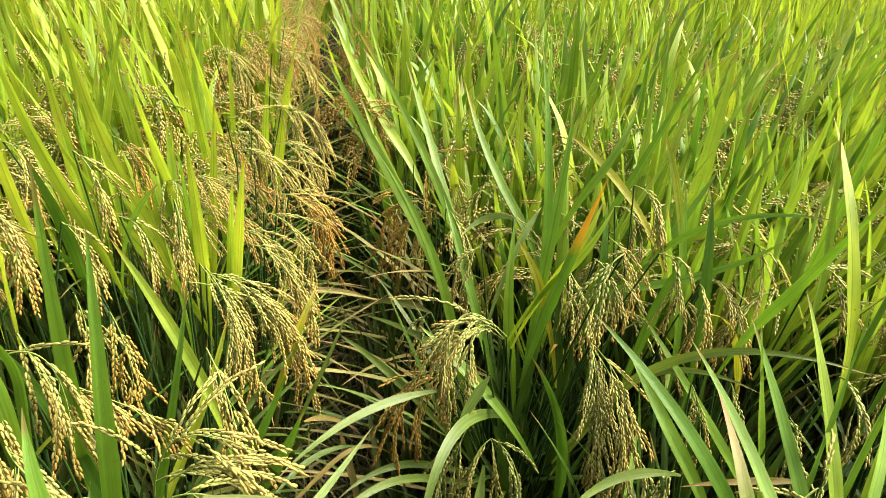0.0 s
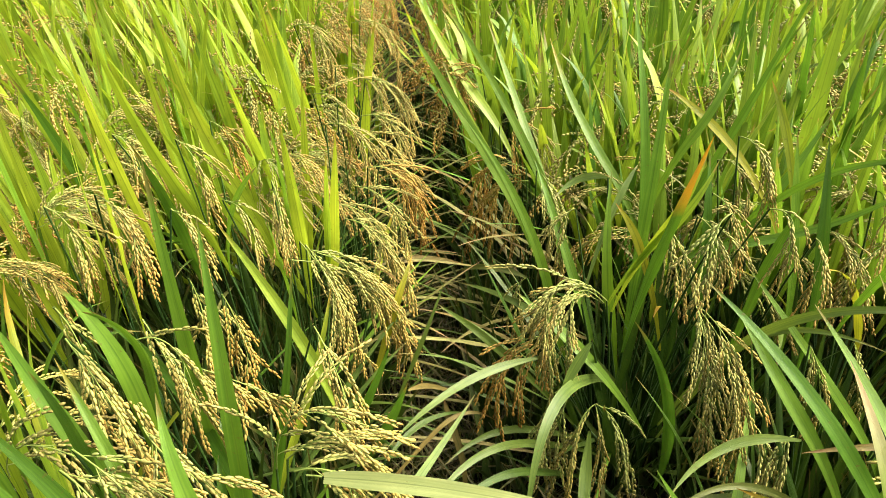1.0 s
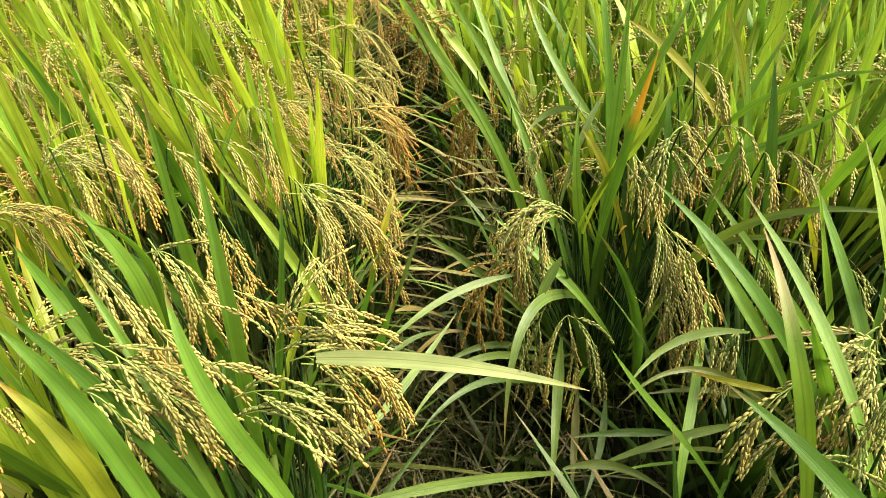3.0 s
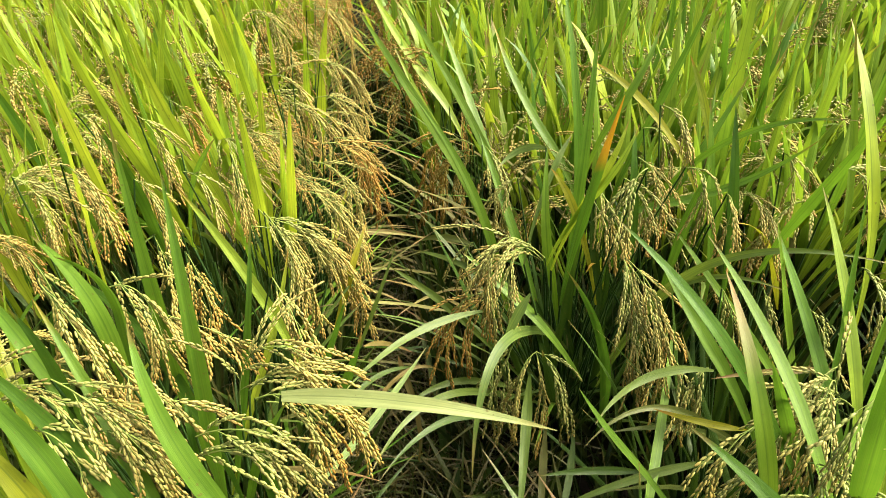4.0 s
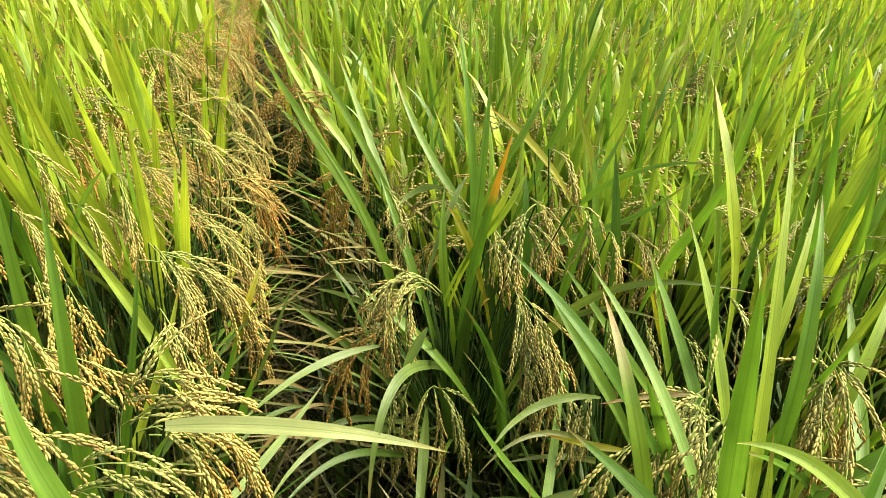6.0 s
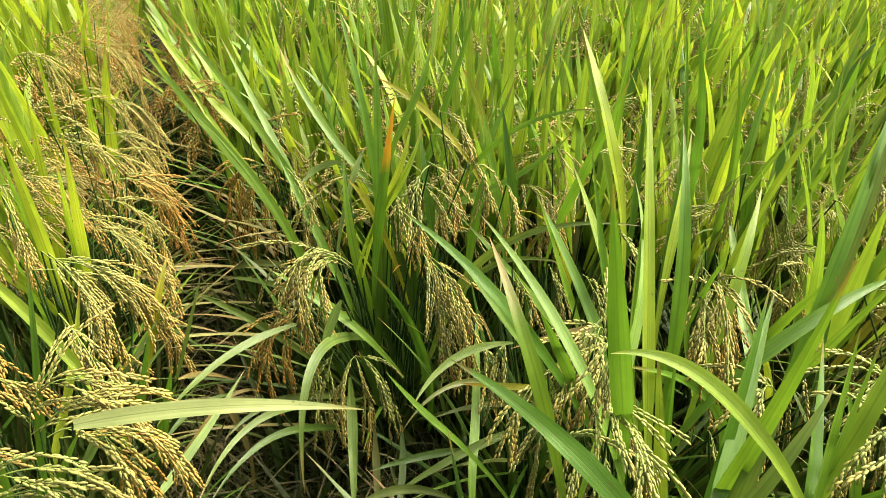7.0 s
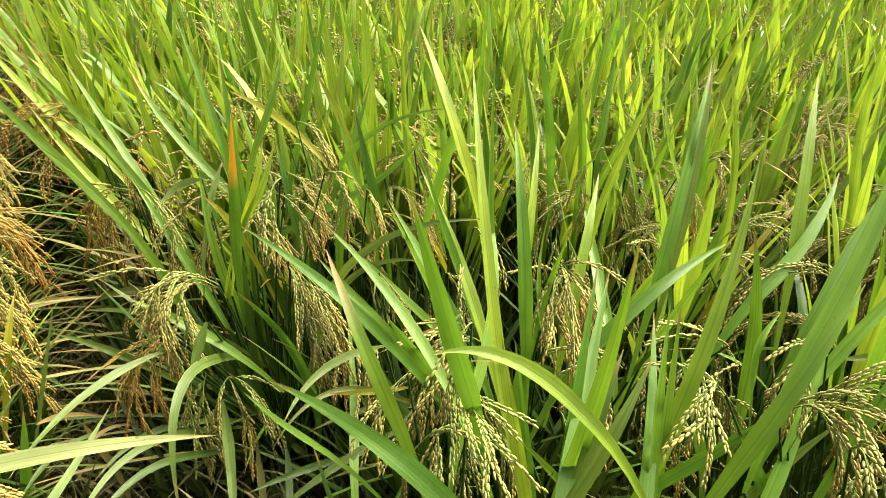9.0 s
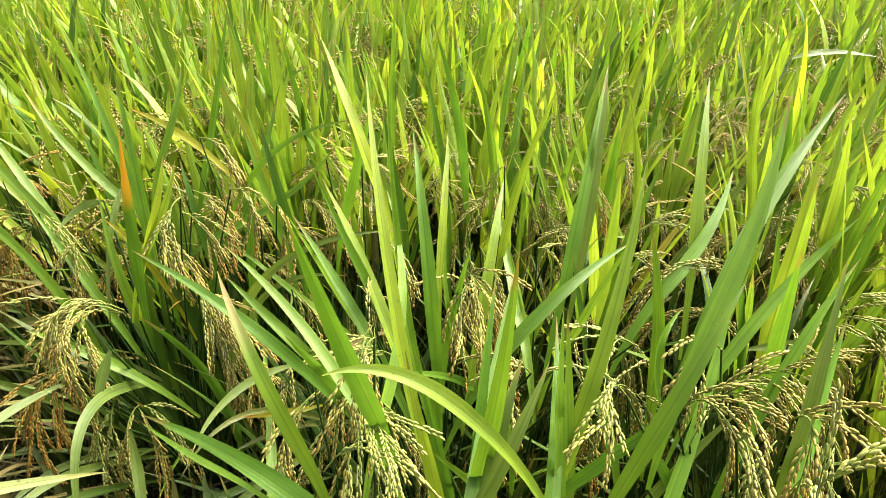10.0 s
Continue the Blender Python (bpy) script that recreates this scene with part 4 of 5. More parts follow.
blade(tuft, (0.418, 1.080, 0.699), (0.407, 1.102, 0.735), (0.388, 1.120, 0.770), 0.0120, leaf_yellow)
blade(tuft, (0.403, 0.980, 0.660), (0.466, 0.947, 0.751), (0.559, 0.880, 0.768), 0.0090, leaf_green)
blade(tuft, (0.285, 1.050, 0.703), (0.319, 1.053, 0.765), (0.335, 1.100, 0.818), 0.0132, leaf_green)
blade(tuft, (0.327, 1.050, 0.710), (0.290, 1.081, 0.739), (0.243, 1.100, 0.760), 0.0117, leaf_yellow)
blade(tuft, (0.446, 0.900, 0.608), (0.436, 0.914, 0.687), (0.428, 0.950, 0.758), 0.0162, leaf_green)
blade(tuft, (0.434, 0.960, 0.571), (0.419, 0.977, 0.659), (0.405, 1.000, 0.746), 0.0154, leaf_green)
blade(tuft, (0.382, 0.900, 0.571), (0.389, 0.900, 0.628), (0.403, 0.900, 0.684), 0.0177, leaf_green)
nodding(tuft, (0.341, 1.020, 0.724), (0.375, 0.992, 0.732), (0.394, 0.980, 0.649), "gold")
nodding(tuft, (0.326, 1.050, 0.674), (0.362, 1.039, 0.691), (0.379, 1.020, 0.603), "green")
nodding(tuft, (0.431, 0.900, 0.646), (0.444, 0.872, 0.652), (0.423, 0.860, 0.573), "gold")
tuft = rice_tuft(0.46, 0.74, RIGHT_BED, "green rice plant with a tan-tipped leaf and hanging panicles")
blade(tuft, (0.412, 0.700, 0.500), (0.313, 0.681, 0.521), (0.266, 0.600, 0.486), 0.0112, leaf_pale)
blade(tuft, (0.398, 0.620, 0.486), (0.312, 0.618, 0.546), (0.253, 0.560, 0.490), 0.0079, leaf_lodged_shaded)
blade(tuft, (0.348, 0.620, 0.385), (0.368, 0.721, 0.425), (0.374, 0.800, 0.503), 0.0146, leaf_mid)
blade(tuft, (0.429, 0.740, 0.481), (0.384, 0.778, 0.536), (0.340, 0.820, 0.588), 0.0215, leaf_green)
blade(tuft, (0.508, 0.800, 0.440), (0.432, 0.830, 0.535), (0.350, 0.870, 0.620), 0.0136, leaf_green)
blade(tuft, (0.551, 0.770, 0.396), (0.486, 0.717, 0.569), (0.421, 0.667, 0.743), 0.0200, leaf_mid)
blade(tuft, (0.600, 0.810, 0.628), (0.576, 0.762, 0.727), (0.559, 0.730, 0.834), 0.0204, leaf_green)
blade(tuft, (0.429, 0.660, 0.381), (0.324, 0.610, 0.400), (0.224, 0.560, 0.367), 0.0117, leaf_lodged_shaded)
blade(tuft, (0.345, 0.640, 0.367), (0.272, 0.633, 0.370), (0.207, 0.600, 0.381), 0.0105, leaf_lodged_shaded)
blade(tuft, (0.433, 0.720, 0.367), (0.366, 0.702, 0.399), (0.294, 0.680, 0.388), 0.0094, leaf_lodged_shaded)
blade(tuft, (0.557, 0.780, 0.709), (0.531, 0.809, 0.825), (0.526, 0.918, 0.881), 0.0220, leaf_light)
nodding(tuft, (0.371, 0.720, 0.489), (0.382, 0.692, 0.493), (0.382, 0.680, 0.413), "gold")
nodding(tuft, (0.411, 0.720, 0.486), (0.386, 0.692, 0.509), (0.400, 0.680, 0.422), "green")
nodding(tuft, (0.553, 0.740, 0.644), (0.561, 0.712, 0.663), (0.579, 0.700, 0.582), "green")
nodding(tuft, (0.505, 0.720, 0.593), (0.521, 0.727, 0.583), (0.531, 0.700, 0.530), "green")
nodding(tuft, (0.426, 0.800, 0.557), (0.452, 0.807, 0.522), (0.460, 0.780, 0.450), "green")
nodding(tuft, (0.493, 0.850, 0.531), (0.513, 0.857, 0.503), (0.520, 0.830, 0.448), "green")
tuft = rice_tuft(0.58, 0.62, RIGHT_BED)
blade(tuft, (0.396, 0.540, 0.630), (0.334, 0.558, 0.720), (0.259, 0.630, 0.749), 0.0137, leaf_mid)
blade(tuft, (0.548, 0.700, 0.505), (0.491, 0.620, 0.673), (0.438, 0.550, 0.847), 0.0228, leaf_mid)
blade(tuft, (0.441, 0.530, 0.580), (0.414, 0.513, 0.643), (0.387, 0.490, 0.703), 0.0139, leaf_mid)
blade(tuft, (0.546, 0.700, 0.522), (0.471, 0.683, 0.528), (0.398, 0.660, 0.522), 0.0080, leaf_dry)
blade(tuft, (0.423, 0.580, 0.526), (0.369, 0.568, 0.540), (0.327, 0.600, 0.522), 0.0077, leaf_yellow)
blade(tuft, (0.589, 0.679, 0.356), (0.533, 0.646, 0.637), (0.533, 0.606, 0.922), 0.0207, leaf_mid)
blade(tuft, (0.657, 0.540, 0.406), (0.620, 0.512, 0.595), (0.456, 0.460, 0.655), 0.0148, leaf_mid)
blade(tuft, (0.622, 0.606, 0.510), (0.566, 0.576, 0.636), (0.569, 0.532, 0.768), 0.0164, leaf_mid)
blade(tuft, (0.583, 0.633, 0.411), (0.584, 0.601, 0.569), (0.608, 0.560, 0.722), 0.0216, leaf_green)
blade(tuft, (0.549, 0.531, 0.641), (0.549, 0.548, 0.759), (0.569, 0.642, 0.829), 0.0187, leaf_mid)
blade(tuft, (0.498, 0.600, 0.570), (0.472, 0.664, 0.642), (0.433, 0.720, 0.715), 0.0179, leaf_mid)
blade(tuft, (0.515, 0.600, 0.600), (0.503, 0.660, 0.680), (0.475, 0.720, 0.755), 0.0177, leaf_fresh)
blade(tuft, (0.623, 0.568, 0.616), (0.651, 0.597, 0.705), (0.700, 0.678, 0.734), 0.0174, leaf_fresh)
blade(tuft, (0.479, 0.500, 0.573), (0.551, 0.587, 0.656), (0.550, 0.700, 0.737), 0.0140, leaf_mid)
nodding(tuft, (0.496, 0.600, 0.611), (0.464, 0.582, 0.605), (0.449, 0.530, 0.549), "green")
nodding(tuft, (0.498, 0.600, 0.609), (0.491, 0.585, 0.581), (0.475, 0.520, 0.558), "green")
nodding(tuft, (0.494, 0.600, 0.606), (0.445, 0.571, 0.589), (0.421, 0.500, 0.562), "gold")
nodding(tuft, (0.616, 0.620, 0.649), (0.620, 0.592, 0.636), (0.647, 0.580, 0.508), "gold")
nodding(tuft, (0.618, 0.620, 0.656), (0.669, 0.598, 0.603), (0.670, 0.560, 0.459), "ripe")
nodding(tuft, (0.615, 0.620, 0.624), (0.621, 0.595, 0.593), (0.635, 0.570, 0.481), "gold")
nodding(tuft, (0.440, 0.540, 0.550), (0.403, 0.518, 0.549), (0.394, 0.480, 0.483), "green")
nodding(tuft, (0.479, 0.500, 0.579), (0.514, 0.478, 0.540), (0.511, 0.440, 0.467), "green")
nodding(tuft, (0.471, 0.500, 0.556), (0.466, 0.478, 0.526), (0.448, 0.440, 0.477), "green")
nodding(tuft, (0.490, 0.573, 0.599), (0.480, 0.587, 0.648), (0.445, 0.484, 0.576), "green")
nodding(tuft, (0.509, 0.570, 0.585), (0.466, 0.576, 0.627), (0.460, 0.436, 0.577), "cream")
nodding(tuft, (0.440, 0.478, 0.599), (0.460, 0.445, 0.644), (0.447, 0.316, 0.646), "cream")
nodding(tuft, (0.402, 0.468, 0.537), (0.449, 0.479, 0.587), (0.406, 0.399, 0.545), "cream")
nodding(tuft, (0.619, 0.608, 0.642), (0.626, 0.583, 0.688), (0.576, 0.454, 0.614), "gold")
nodding(tuft, (0.627, 0.600, 0.637), (0.597, 0.593, 0.663), (0.570, 0.488, 0.615), "gold")
nodding(tuft, (0.643, 0.472, 0.593), (0.615, 0.482, 0.634), (0.578, 0.378, 0.588), "green")
nodding(tuft, (0.772, 0.467, 0.600), (0.741, 0.490, 0.633), (0.680, 0.378, 0.574), "cream")
tuft = rice_tuft(0.56, 1.00, RIGHT_BED)
blade(tuft, (0.644, 1.020, 0.557), (0.575, 0.895, 0.707), (0.509, 0.860, 0.896), 0.0210, leaf_fresh)
blade(tuft, (0.539, 0.920, 0.607), (0.557, 0.872, 0.713), (0.580, 0.840, 0.823), 0.0176, leaf_green)
blade(tuft, (0.545, 1.120, 0.492), (0.528, 1.087, 0.672), (0.524, 1.040, 0.850), 0.0187, leaf_fresh)
blade(tuft, (0.619, 1.180, 0.593), (0.612, 1.135, 0.732), (0.603, 1.100, 0.873), 0.0178, leaf_fresh)
blade(tuft, (0.544, 1.210, 0.572), (0.520, 1.170, 0.707), (0.499, 1.130, 0.843), 0.0179, leaf_green)
nodding(tuft, (0.536, 1.040, 0.650), (0.557, 1.032, 0.651), (0.560, 1.000, 0.558), "green")
nodding(tuft, (0.566, 0.900, 0.693), (0.600, 0.907, 0.700), (0.615, 0.880, 0.635), "green")
tuft = rice_tuft(0.42, 0.34, RIGHT_BED)
blade(tuft, (0.298, 0.520, 0.528), (0.264, 0.531, 0.560), (0.237, 0.540, 0.599), 0.0071, leaf_mid)
blade(tuft, (0.376, 0.400, 0.656), (0.348, 0.402, 0.763), (0.339, 0.510, 0.775), 0.0143, leaf_browntip)
blade(tuft, (0.384, 0.240, 0.730), (0.342, 0.280, 0.774), (0.283, 0.320, 0.791), 0.0157, leaf_mid)
blade(tuft, (0.448, 0.412, 0.657), (0.417, 0.381, 0.775), (0.390, 0.356, 0.896), 0.0249, leaf_green)
blade(tuft, (0.512, 0.311, 0.619), (0.544, 0.312, 0.682), (0.590, 0.348, 0.720), 0.0193, leaf_pale)
blade(tuft, (0.199, 0.540, 0.395), (0.267, 0.568, 0.408), (0.326, 0.520, 0.394), 0.0111, leaf_lodged_shaded)
blade(tuft, (0.502, 0.313, 0.720), (0.453, 0.343, 0.776), (0.397, 0.334, 0.776), 0.0135, leaf_curl)
blade(tuft, (0.433, 0.500, 0.632), (0.403, 0.570, 0.687), (0.347, 0.620, 0.743), 0.0136, leaf_green)
nodding(tuft, (0.410, 0.520, 0.600), (0.373, 0.495, 0.602), (0.369, 0.480, 0.558), "gold")
nodding(tuft, (0.449, 0.500, 0.543), (0.423, 0.475, 0.543), (0.414, 0.450, 0.482), "gold")
nodding(tuft, (0.468, 0.470, 0.693), (0.447, 0.459, 0.697), (0.445, 0.440, 0.643), "green")
tuft = rice_tuft(0.62, 0.42, RIGHT_BED)
blade(tuft, (0.527, 0.365, 0.551), (0.542, 0.338, 0.708), (0.536, 0.309, 0.865), 0.0232, leaf_green)
blade(tuft, (0.649, 0.384, 0.498), (0.616, 0.351, 0.649), (0.583, 0.317, 0.799), 0.0229, leaf_mid)
blade(tuft, (0.614, 0.510, 0.359), (0.561, 0.472, 0.465), (0.505, 0.430, 0.568), 0.0099, leaf_mid)
blade(tuft, (0.554, 0.495, 0.385), (0.524, 0.460, 0.543), (0.495, 0.422, 0.699), 0.0179, leaf_mid)
blade(tuft, (0.608, 0.336, 0.537), (0.595, 0.336, 0.651), (0.613, 0.370, 0.758), 0.0229, leaf_mid)
blade(tuft, (0.622, 0.359, 0.578), (0.678, 0.376, 0.721), (0.743, 0.454, 0.837), 0.0229, leaf_fresh)
blade(tuft, (0.658, 0.292, 0.644), (0.703, 0.297, 0.724), (0.775, 0.335, 0.767), 0.0229, leaf_fresh)
blade(tuft, (0.535, 0.384, 0.507), (0.535, 0.374, 0.650), (0.590, 0.458, 0.747), 0.0211, leaf_mid)
blade(tuft, (0.534, 0.347, 0.568), (0.537, 0.340, 0.652), (0.584, 0.384, 0.701), 0.0203, leaf_pale)
blade(tuft, (0.503, 0.476, 0.604), (0.488, 0.508, 0.782), (0.520, 0.642, 0.902), 0.0172, leaf_fresh)
blade(tuft, (0.636, 0.513, 0.604), (0.722, 0.527, 0.674), (0.827, 0.568, 0.671), 0.0189, leaf_green)
blade(tuft, (0.515, 0.420, 0.481), (0.497, 0.415, 0.584), (0.494, 0.456, 0.680), 0.0168, leaf_fresh)
blade(tuft, (0.650, 0.366, 0.536), (0.702, 0.353, 0.584), (0.758, 0.345, 0.628), 0.0163, leaf_mid)
blade(tuft, (0.725, 0.347, 0.487), (0.757, 0.339, 0.553), (0.821, 0.345, 0.587), 0.0173, leaf_pale)
blade(tuft, (0.729, 0.421, 0.486), (0.707, 0.421, 0.561), (0.692, 0.448, 0.631), 0.0184, leaf_mid)
nodding(tuft, (0.680, 0.420, 0.545), (0.702, 0.427, 0.530), (0.689, 0.400, 0.470), "ripe")
nodding(tuft, (0.556, 0.440, 0.581), (0.569, 0.429, 0.562), (0.568, 0.410, 0.495), "green")
nodding(tuft, (0.720, 0.470, 0.514), (0.735, 0.477, 0.499), (0.720, 0.450, 0.429), "gold")
tuft = rice_tuft(0.72, 0.66, RIGHT_BED)
blade(tuft, (0.782, 0.606, 0.659), (0.802, 0.620, 0.772), (0.840, 0.679, 0.866), 0.0190, leaf_pale)
blade(tuft, (0.752, 0.620, 0.415), (0.772, 0.580, 0.566), (0.817, 0.540, 0.711), 0.0166, leaf_fresh)
blade(tuft, (0.786, 0.720, 0.343), (0.737, 0.676, 0.505), (0.690, 0.640, 0.669), 0.0089, leaf_green)
blade(tuft, (0.812, 0.624, 0.485), (0.772, 0.589, 0.590), (0.729, 0.550, 0.693), 0.0193, leaf_green)
blade(tuft, (0.770, 0.716, 0.418), (0.776, 0.678, 0.539), (0.833, 0.642, 0.645), 0.0197, leaf_green)
blade(tuft, (0.744, 0.577, 0.652), (0.791, 0.620, 0.774), (0.861, 0.711, 0.854), 0.0229, leaf_mid)
blade(tuft, (0.727, 0.660, 0.511), (0.756, 0.772, 0.554), (0.783, 0.881, 0.605), 0.0222, leaf_green)
blade(tuft, (0.637, 0.750, 0.588), (0.664, 0.798, 0.676), (0.700, 0.880, 0.730), 0.0128, leaf_light)
nodding(tuft, (0.779, 0.720, 0.593), (0.828, 0.727, 0.591), (0.787, 0.700, 0.487), "gold")
nodding(tuft, (0.668, 0.720, 0.636), (0.660, 0.712, 0.578), (0.697, 0.680, 0.462), "green")
nodding(tuft, (0.686, 0.720, 0.615), (0.709, 0.692, 0.568), (0.718, 0.680, 0.484), "green")
tuft = rice_tuft(0.80, 0.86, RIGHT_BED)
blade(tuft, (0.696, 0.882, 0.534), (0.684, 0.846, 0.730), (0.625, 0.808, 0.916), 0.0225, leaf_green)
blade(tuft, (0.744, 0.771, 0.562), (0.741, 0.731, 0.707), (0.785, 0.698, 0.846), 0.0202, leaf_fresh)
blade(tuft, (0.874, 0.845, 0.536), (0.836, 0.806, 0.671), (0.758, 0.771, 0.788), 0.0189, leaf_fresh)
blade(tuft, (0.797, 0.918, 0.548), (0.781, 0.871, 0.703), (0.726, 0.845, 0.855), 0.0193, leaf_green)
blade(tuft, (0.765, 0.974, 0.611), (0.739, 0.925, 0.751), (0.687, 0.900, 0.889), 0.0195, leaf_mid)
nodding(tuft, (0.850, 0.860, 0.643), (0.875, 0.846, 0.626), (0.862, 0.840, 0.530), "green")
nodding(tuft, (0.788, 0.860, 0.667), (0.762, 0.867, 0.664), (0.766, 0.840, 0.571), "gold")
nodding(tuft, (0.915, 0.820, 0.636), (0.937, 0.792, 0.636), (0.936, 0.780, 0.566), "gold")
nodding(tuft, (0.811, 0.840, 0.641), (0.839, 0.826, 0.605), (0.813, 0.820, 0.528), "gold")
nodding(tuft, (0.836, 0.840, 0.638), (0.859, 0.826, 0.617), (0.848, 0.820, 0.533), "green")
tuft = rice_tuft(0.86, 0.50, RIGHT_BED)
blade(tuft, (0.811, 0.458, 0.526), (0.769, 0.438, 0.624), (0.851, 0.485, 0.619), 0.0197, leaf_mid)
blade(tuft, (0.827, 0.482, 0.509), (0.828, 0.489, 0.615), (0.821, 0.526, 0.714), 0.0229, leaf_green)
blade(tuft, (0.876, 0.543, 0.614), (0.964, 0.568, 0.663), (1.031, 0.632, 0.712), 0.0229, leaf_mid)
blade(tuft, (0.934, 0.576, 0.652), (0.963, 0.624, 0.761), (1.028, 0.708, 0.823), 0.0229, leaf_fresh)
blade(tuft, (0.857, 0.432, 0.709), (0.960, 0.488, 0.788), (1.082, 0.535, 0.841), 0.0229, leaf_green)
nodding(tuft, (0.793, 0.480, 0.508), (0.808, 0.469, 0.510), (0.816, 0.450, 0.440), "green")
nodding(tuft, (0.813, 0.550, 0.533), (0.822, 0.539, 0.528), (0.810, 0.520, 0.472), "green")
nodding(tuft, (0.743, 0.470, 0.534), (0.784, 0.477, 0.552), (0.789, 0.450, 0.493), "green")
nodding(tuft, (0.820, 0.550, 0.536), (0.836, 0.539, 0.527), (0.827, 0.520, 0.469), "green")
nodding(tuft, (0.780, 0.520, 0.494), (0.792, 0.509, 0.472), (0.774, 0.490, 0.423), "gold")
tuft = rice_tuft(1.05, 0.62, RIGHT_BED)
blade(tuft, (1.065, 0.590, 0.601), (1.054, 0.563, 0.724), (1.014, 0.534, 0.841), 0.0276, leaf_fresh)
blade(tuft, (1.155, 0.492, 0.442), (1.077, 0.468, 0.645), (0.976, 0.436, 0.838), 0.0256, leaf_fresh)
blade(tuft, (1.012, 0.520, 0.484), (1.102, 0.504, 0.485), (1.181, 0.460, 0.486), 0.0149, leaf_pale)
nodding(tuft, (0.908, 0.700, 0.547), (0.938, 0.672, 0.609), (0.968, 0.660, 0.511), "green")
tuft = rice_tuft(1.10, 0.86, RIGHT_BED)
blade(tuft, (0.984, 0.771, 0.514), (0.952, 0.720, 0.688), (0.878, 0.698, 0.855), 0.0229, leaf_fresh)
blade(tuft, (1.015, 0.882, 0.524), (0.880, 0.839, 0.672), (0.855, 0.808, 0.872), 0.0220, leaf_fresh)
blade(tuft, (1.145, 0.800, 0.495), (1.271, 0.813, 0.587), (1.346, 0.850, 0.718), 0.0180, leaf_pale)
blade(tuft, (1.598, 1.100, 0.701), (1.717, 1.125, 0.713), (1.812, 1.050, 0.693), 0.0166, leaf_pale)
blade(tuft, (1.195, 0.748, 0.609), (1.128, 0.721, 0.746), (1.102, 0.688, 0.895), 0.0244, leaf_fresh)
blade(tuft, (1.389, 1.000, 0.682), (1.368, 1.010, 0.754), (1.377, 1.050, 0.817), 0.0176, leaf_yellow)
nodding(tuft, (1.255, 0.720, 0.601), (1.213, 0.706, 0.567), (1.231, 0.700, 0.496), "green")
tuft = rice_tuft(0.33, 1.25, RIGHT_BED)
blade(tuft, (0.360, 1.600, 0.536), (0.496, 1.605, 0.616), (0.638, 1.590, 0.684), 0.0134, leaf_pale)
blade(tuft, (0.334, 1.150, 0.606), (0.386, 1.150, 0.756), (0.426, 1.150, 0.910), 0.0144, leaf_green)
blade(tuft, (0.501, 1.360, 0.598), (0.482, 1.320, 0.730), (0.458, 1.280, 0.862), 0.0175, leaf_green)
tuft = rice_tuft(0.86, 0.34, RIGHT_BED)
blade(tuft, (0.749, 0.341, 0.706), (0.828, 0.378, 0.797), (0.889, 0.439, 0.888), 0.0232, leaf_mid)
blade(tuft, (0.740, 0.219, 0.628), (0.747, 0.223, 0.738), (0.809, 0.276, 0.813), 0.0229, leaf_pale)
blade(tuft, (0.853, 0.406, 0.602), (0.967, 0.447, 0.665), (1.096, 0.477, 0.700), 0.0229, leaf_mid)
blade(tuft, (0.810, 0.323, 0.561), (0.874, 0.344, 0.672), (0.991, 0.389, 0.711), 0.0229, leaf_mid)
blade(tuft, (0.749, 0.330, 0.502), (0.723, 0.335, 0.554), (0.696, 0.341, 0.605), 0.0154, leaf_mid)
nodding(tuft, (0.841, 0.380, 0.594), (0.887, 0.377, 0.575), (0.932, 0.370, 0.569), "green")
nodding(tuft, (0.984, 0.420, 0.539), (1.007, 0.406, 0.591), (1.077, 0.400, 0.503), "green")
nodding(tuft, (0.799, 0.320, 0.568), (0.807, 0.306, 0.554), (0.814, 0.300, 0.509), "green")
nodding(tuft, (0.916, 0.300, 0.549), (0.908, 0.303, 0.526), (0.910, 0.290, 0.484), "green")
nodding(tuft, (0.888, 0.300, 0.614), (0.877, 0.289, 0.603), (0.872, 0.270, 0.504), "green")
nodding(tuft, (0.843, 0.310, 0.570), (0.802, 0.299, 0.563), (0.791, 0.280, 0.521), "green")
nodding(tuft, (0.905, 0.290, 0.558), (0.872, 0.276, 0.566), (0.885, 0.270, 0.490), "green")
nodding(tuft, (0.962, 0.420, 0.580), (1.014, 0.409, 0.563), (1.044, 0.390, 0.474), "gold")
nodding(tuft, (0.700, 0.240, 0.690), (0.682, 0.215, 0.735), (0.688, 0.190, 0.650), "green")
nodding(tuft, (0.735, 0.225, 0.715), (0.728, 0.195, 0.765), (0.705, 0.185, 0.655), "gold")
nodding(tuft, (0.854, 0.400, 0.560), (0.908, 0.389, 0.584), (0.912, 0.370, 0.501), "green")
nodding(tuft, (0.858, 0.420, 0.506), (0.886, 0.406, 0.550), (0.919, 0.400, 0.436), "gold")
nodding(tuft, (0.684, 0.359, 0.643), (0.665, 0.375, 0.675), (0.629, 0.297, 0.655), "cream")
nodding(tuft, (0.727, 0.333, 0.627), (0.740, 0.314, 0.690), (0.733, 0.260, 0.640), "green")
nodding(tuft, (0.810, 0.376, 0.649), (0.787, 0.393, 0.676), (0.737, 0.325, 0.646), "green")
nodding(tuft, (0.757, 0.338, 0.568), (0.801, 0.355, 0.652), (0.777, 0.291, 0.641), "green")
nodding(tuft, (0.838, 0.382, 0.580), (0.877, 0.346, 0.658), (0.846, 0.255, 0.654), "gold")
nodding(tuft, (0.651, 0.132, 0.726), (0.681, 0.163, 0.771), (0.657, 0.130, 0.758), "cream")
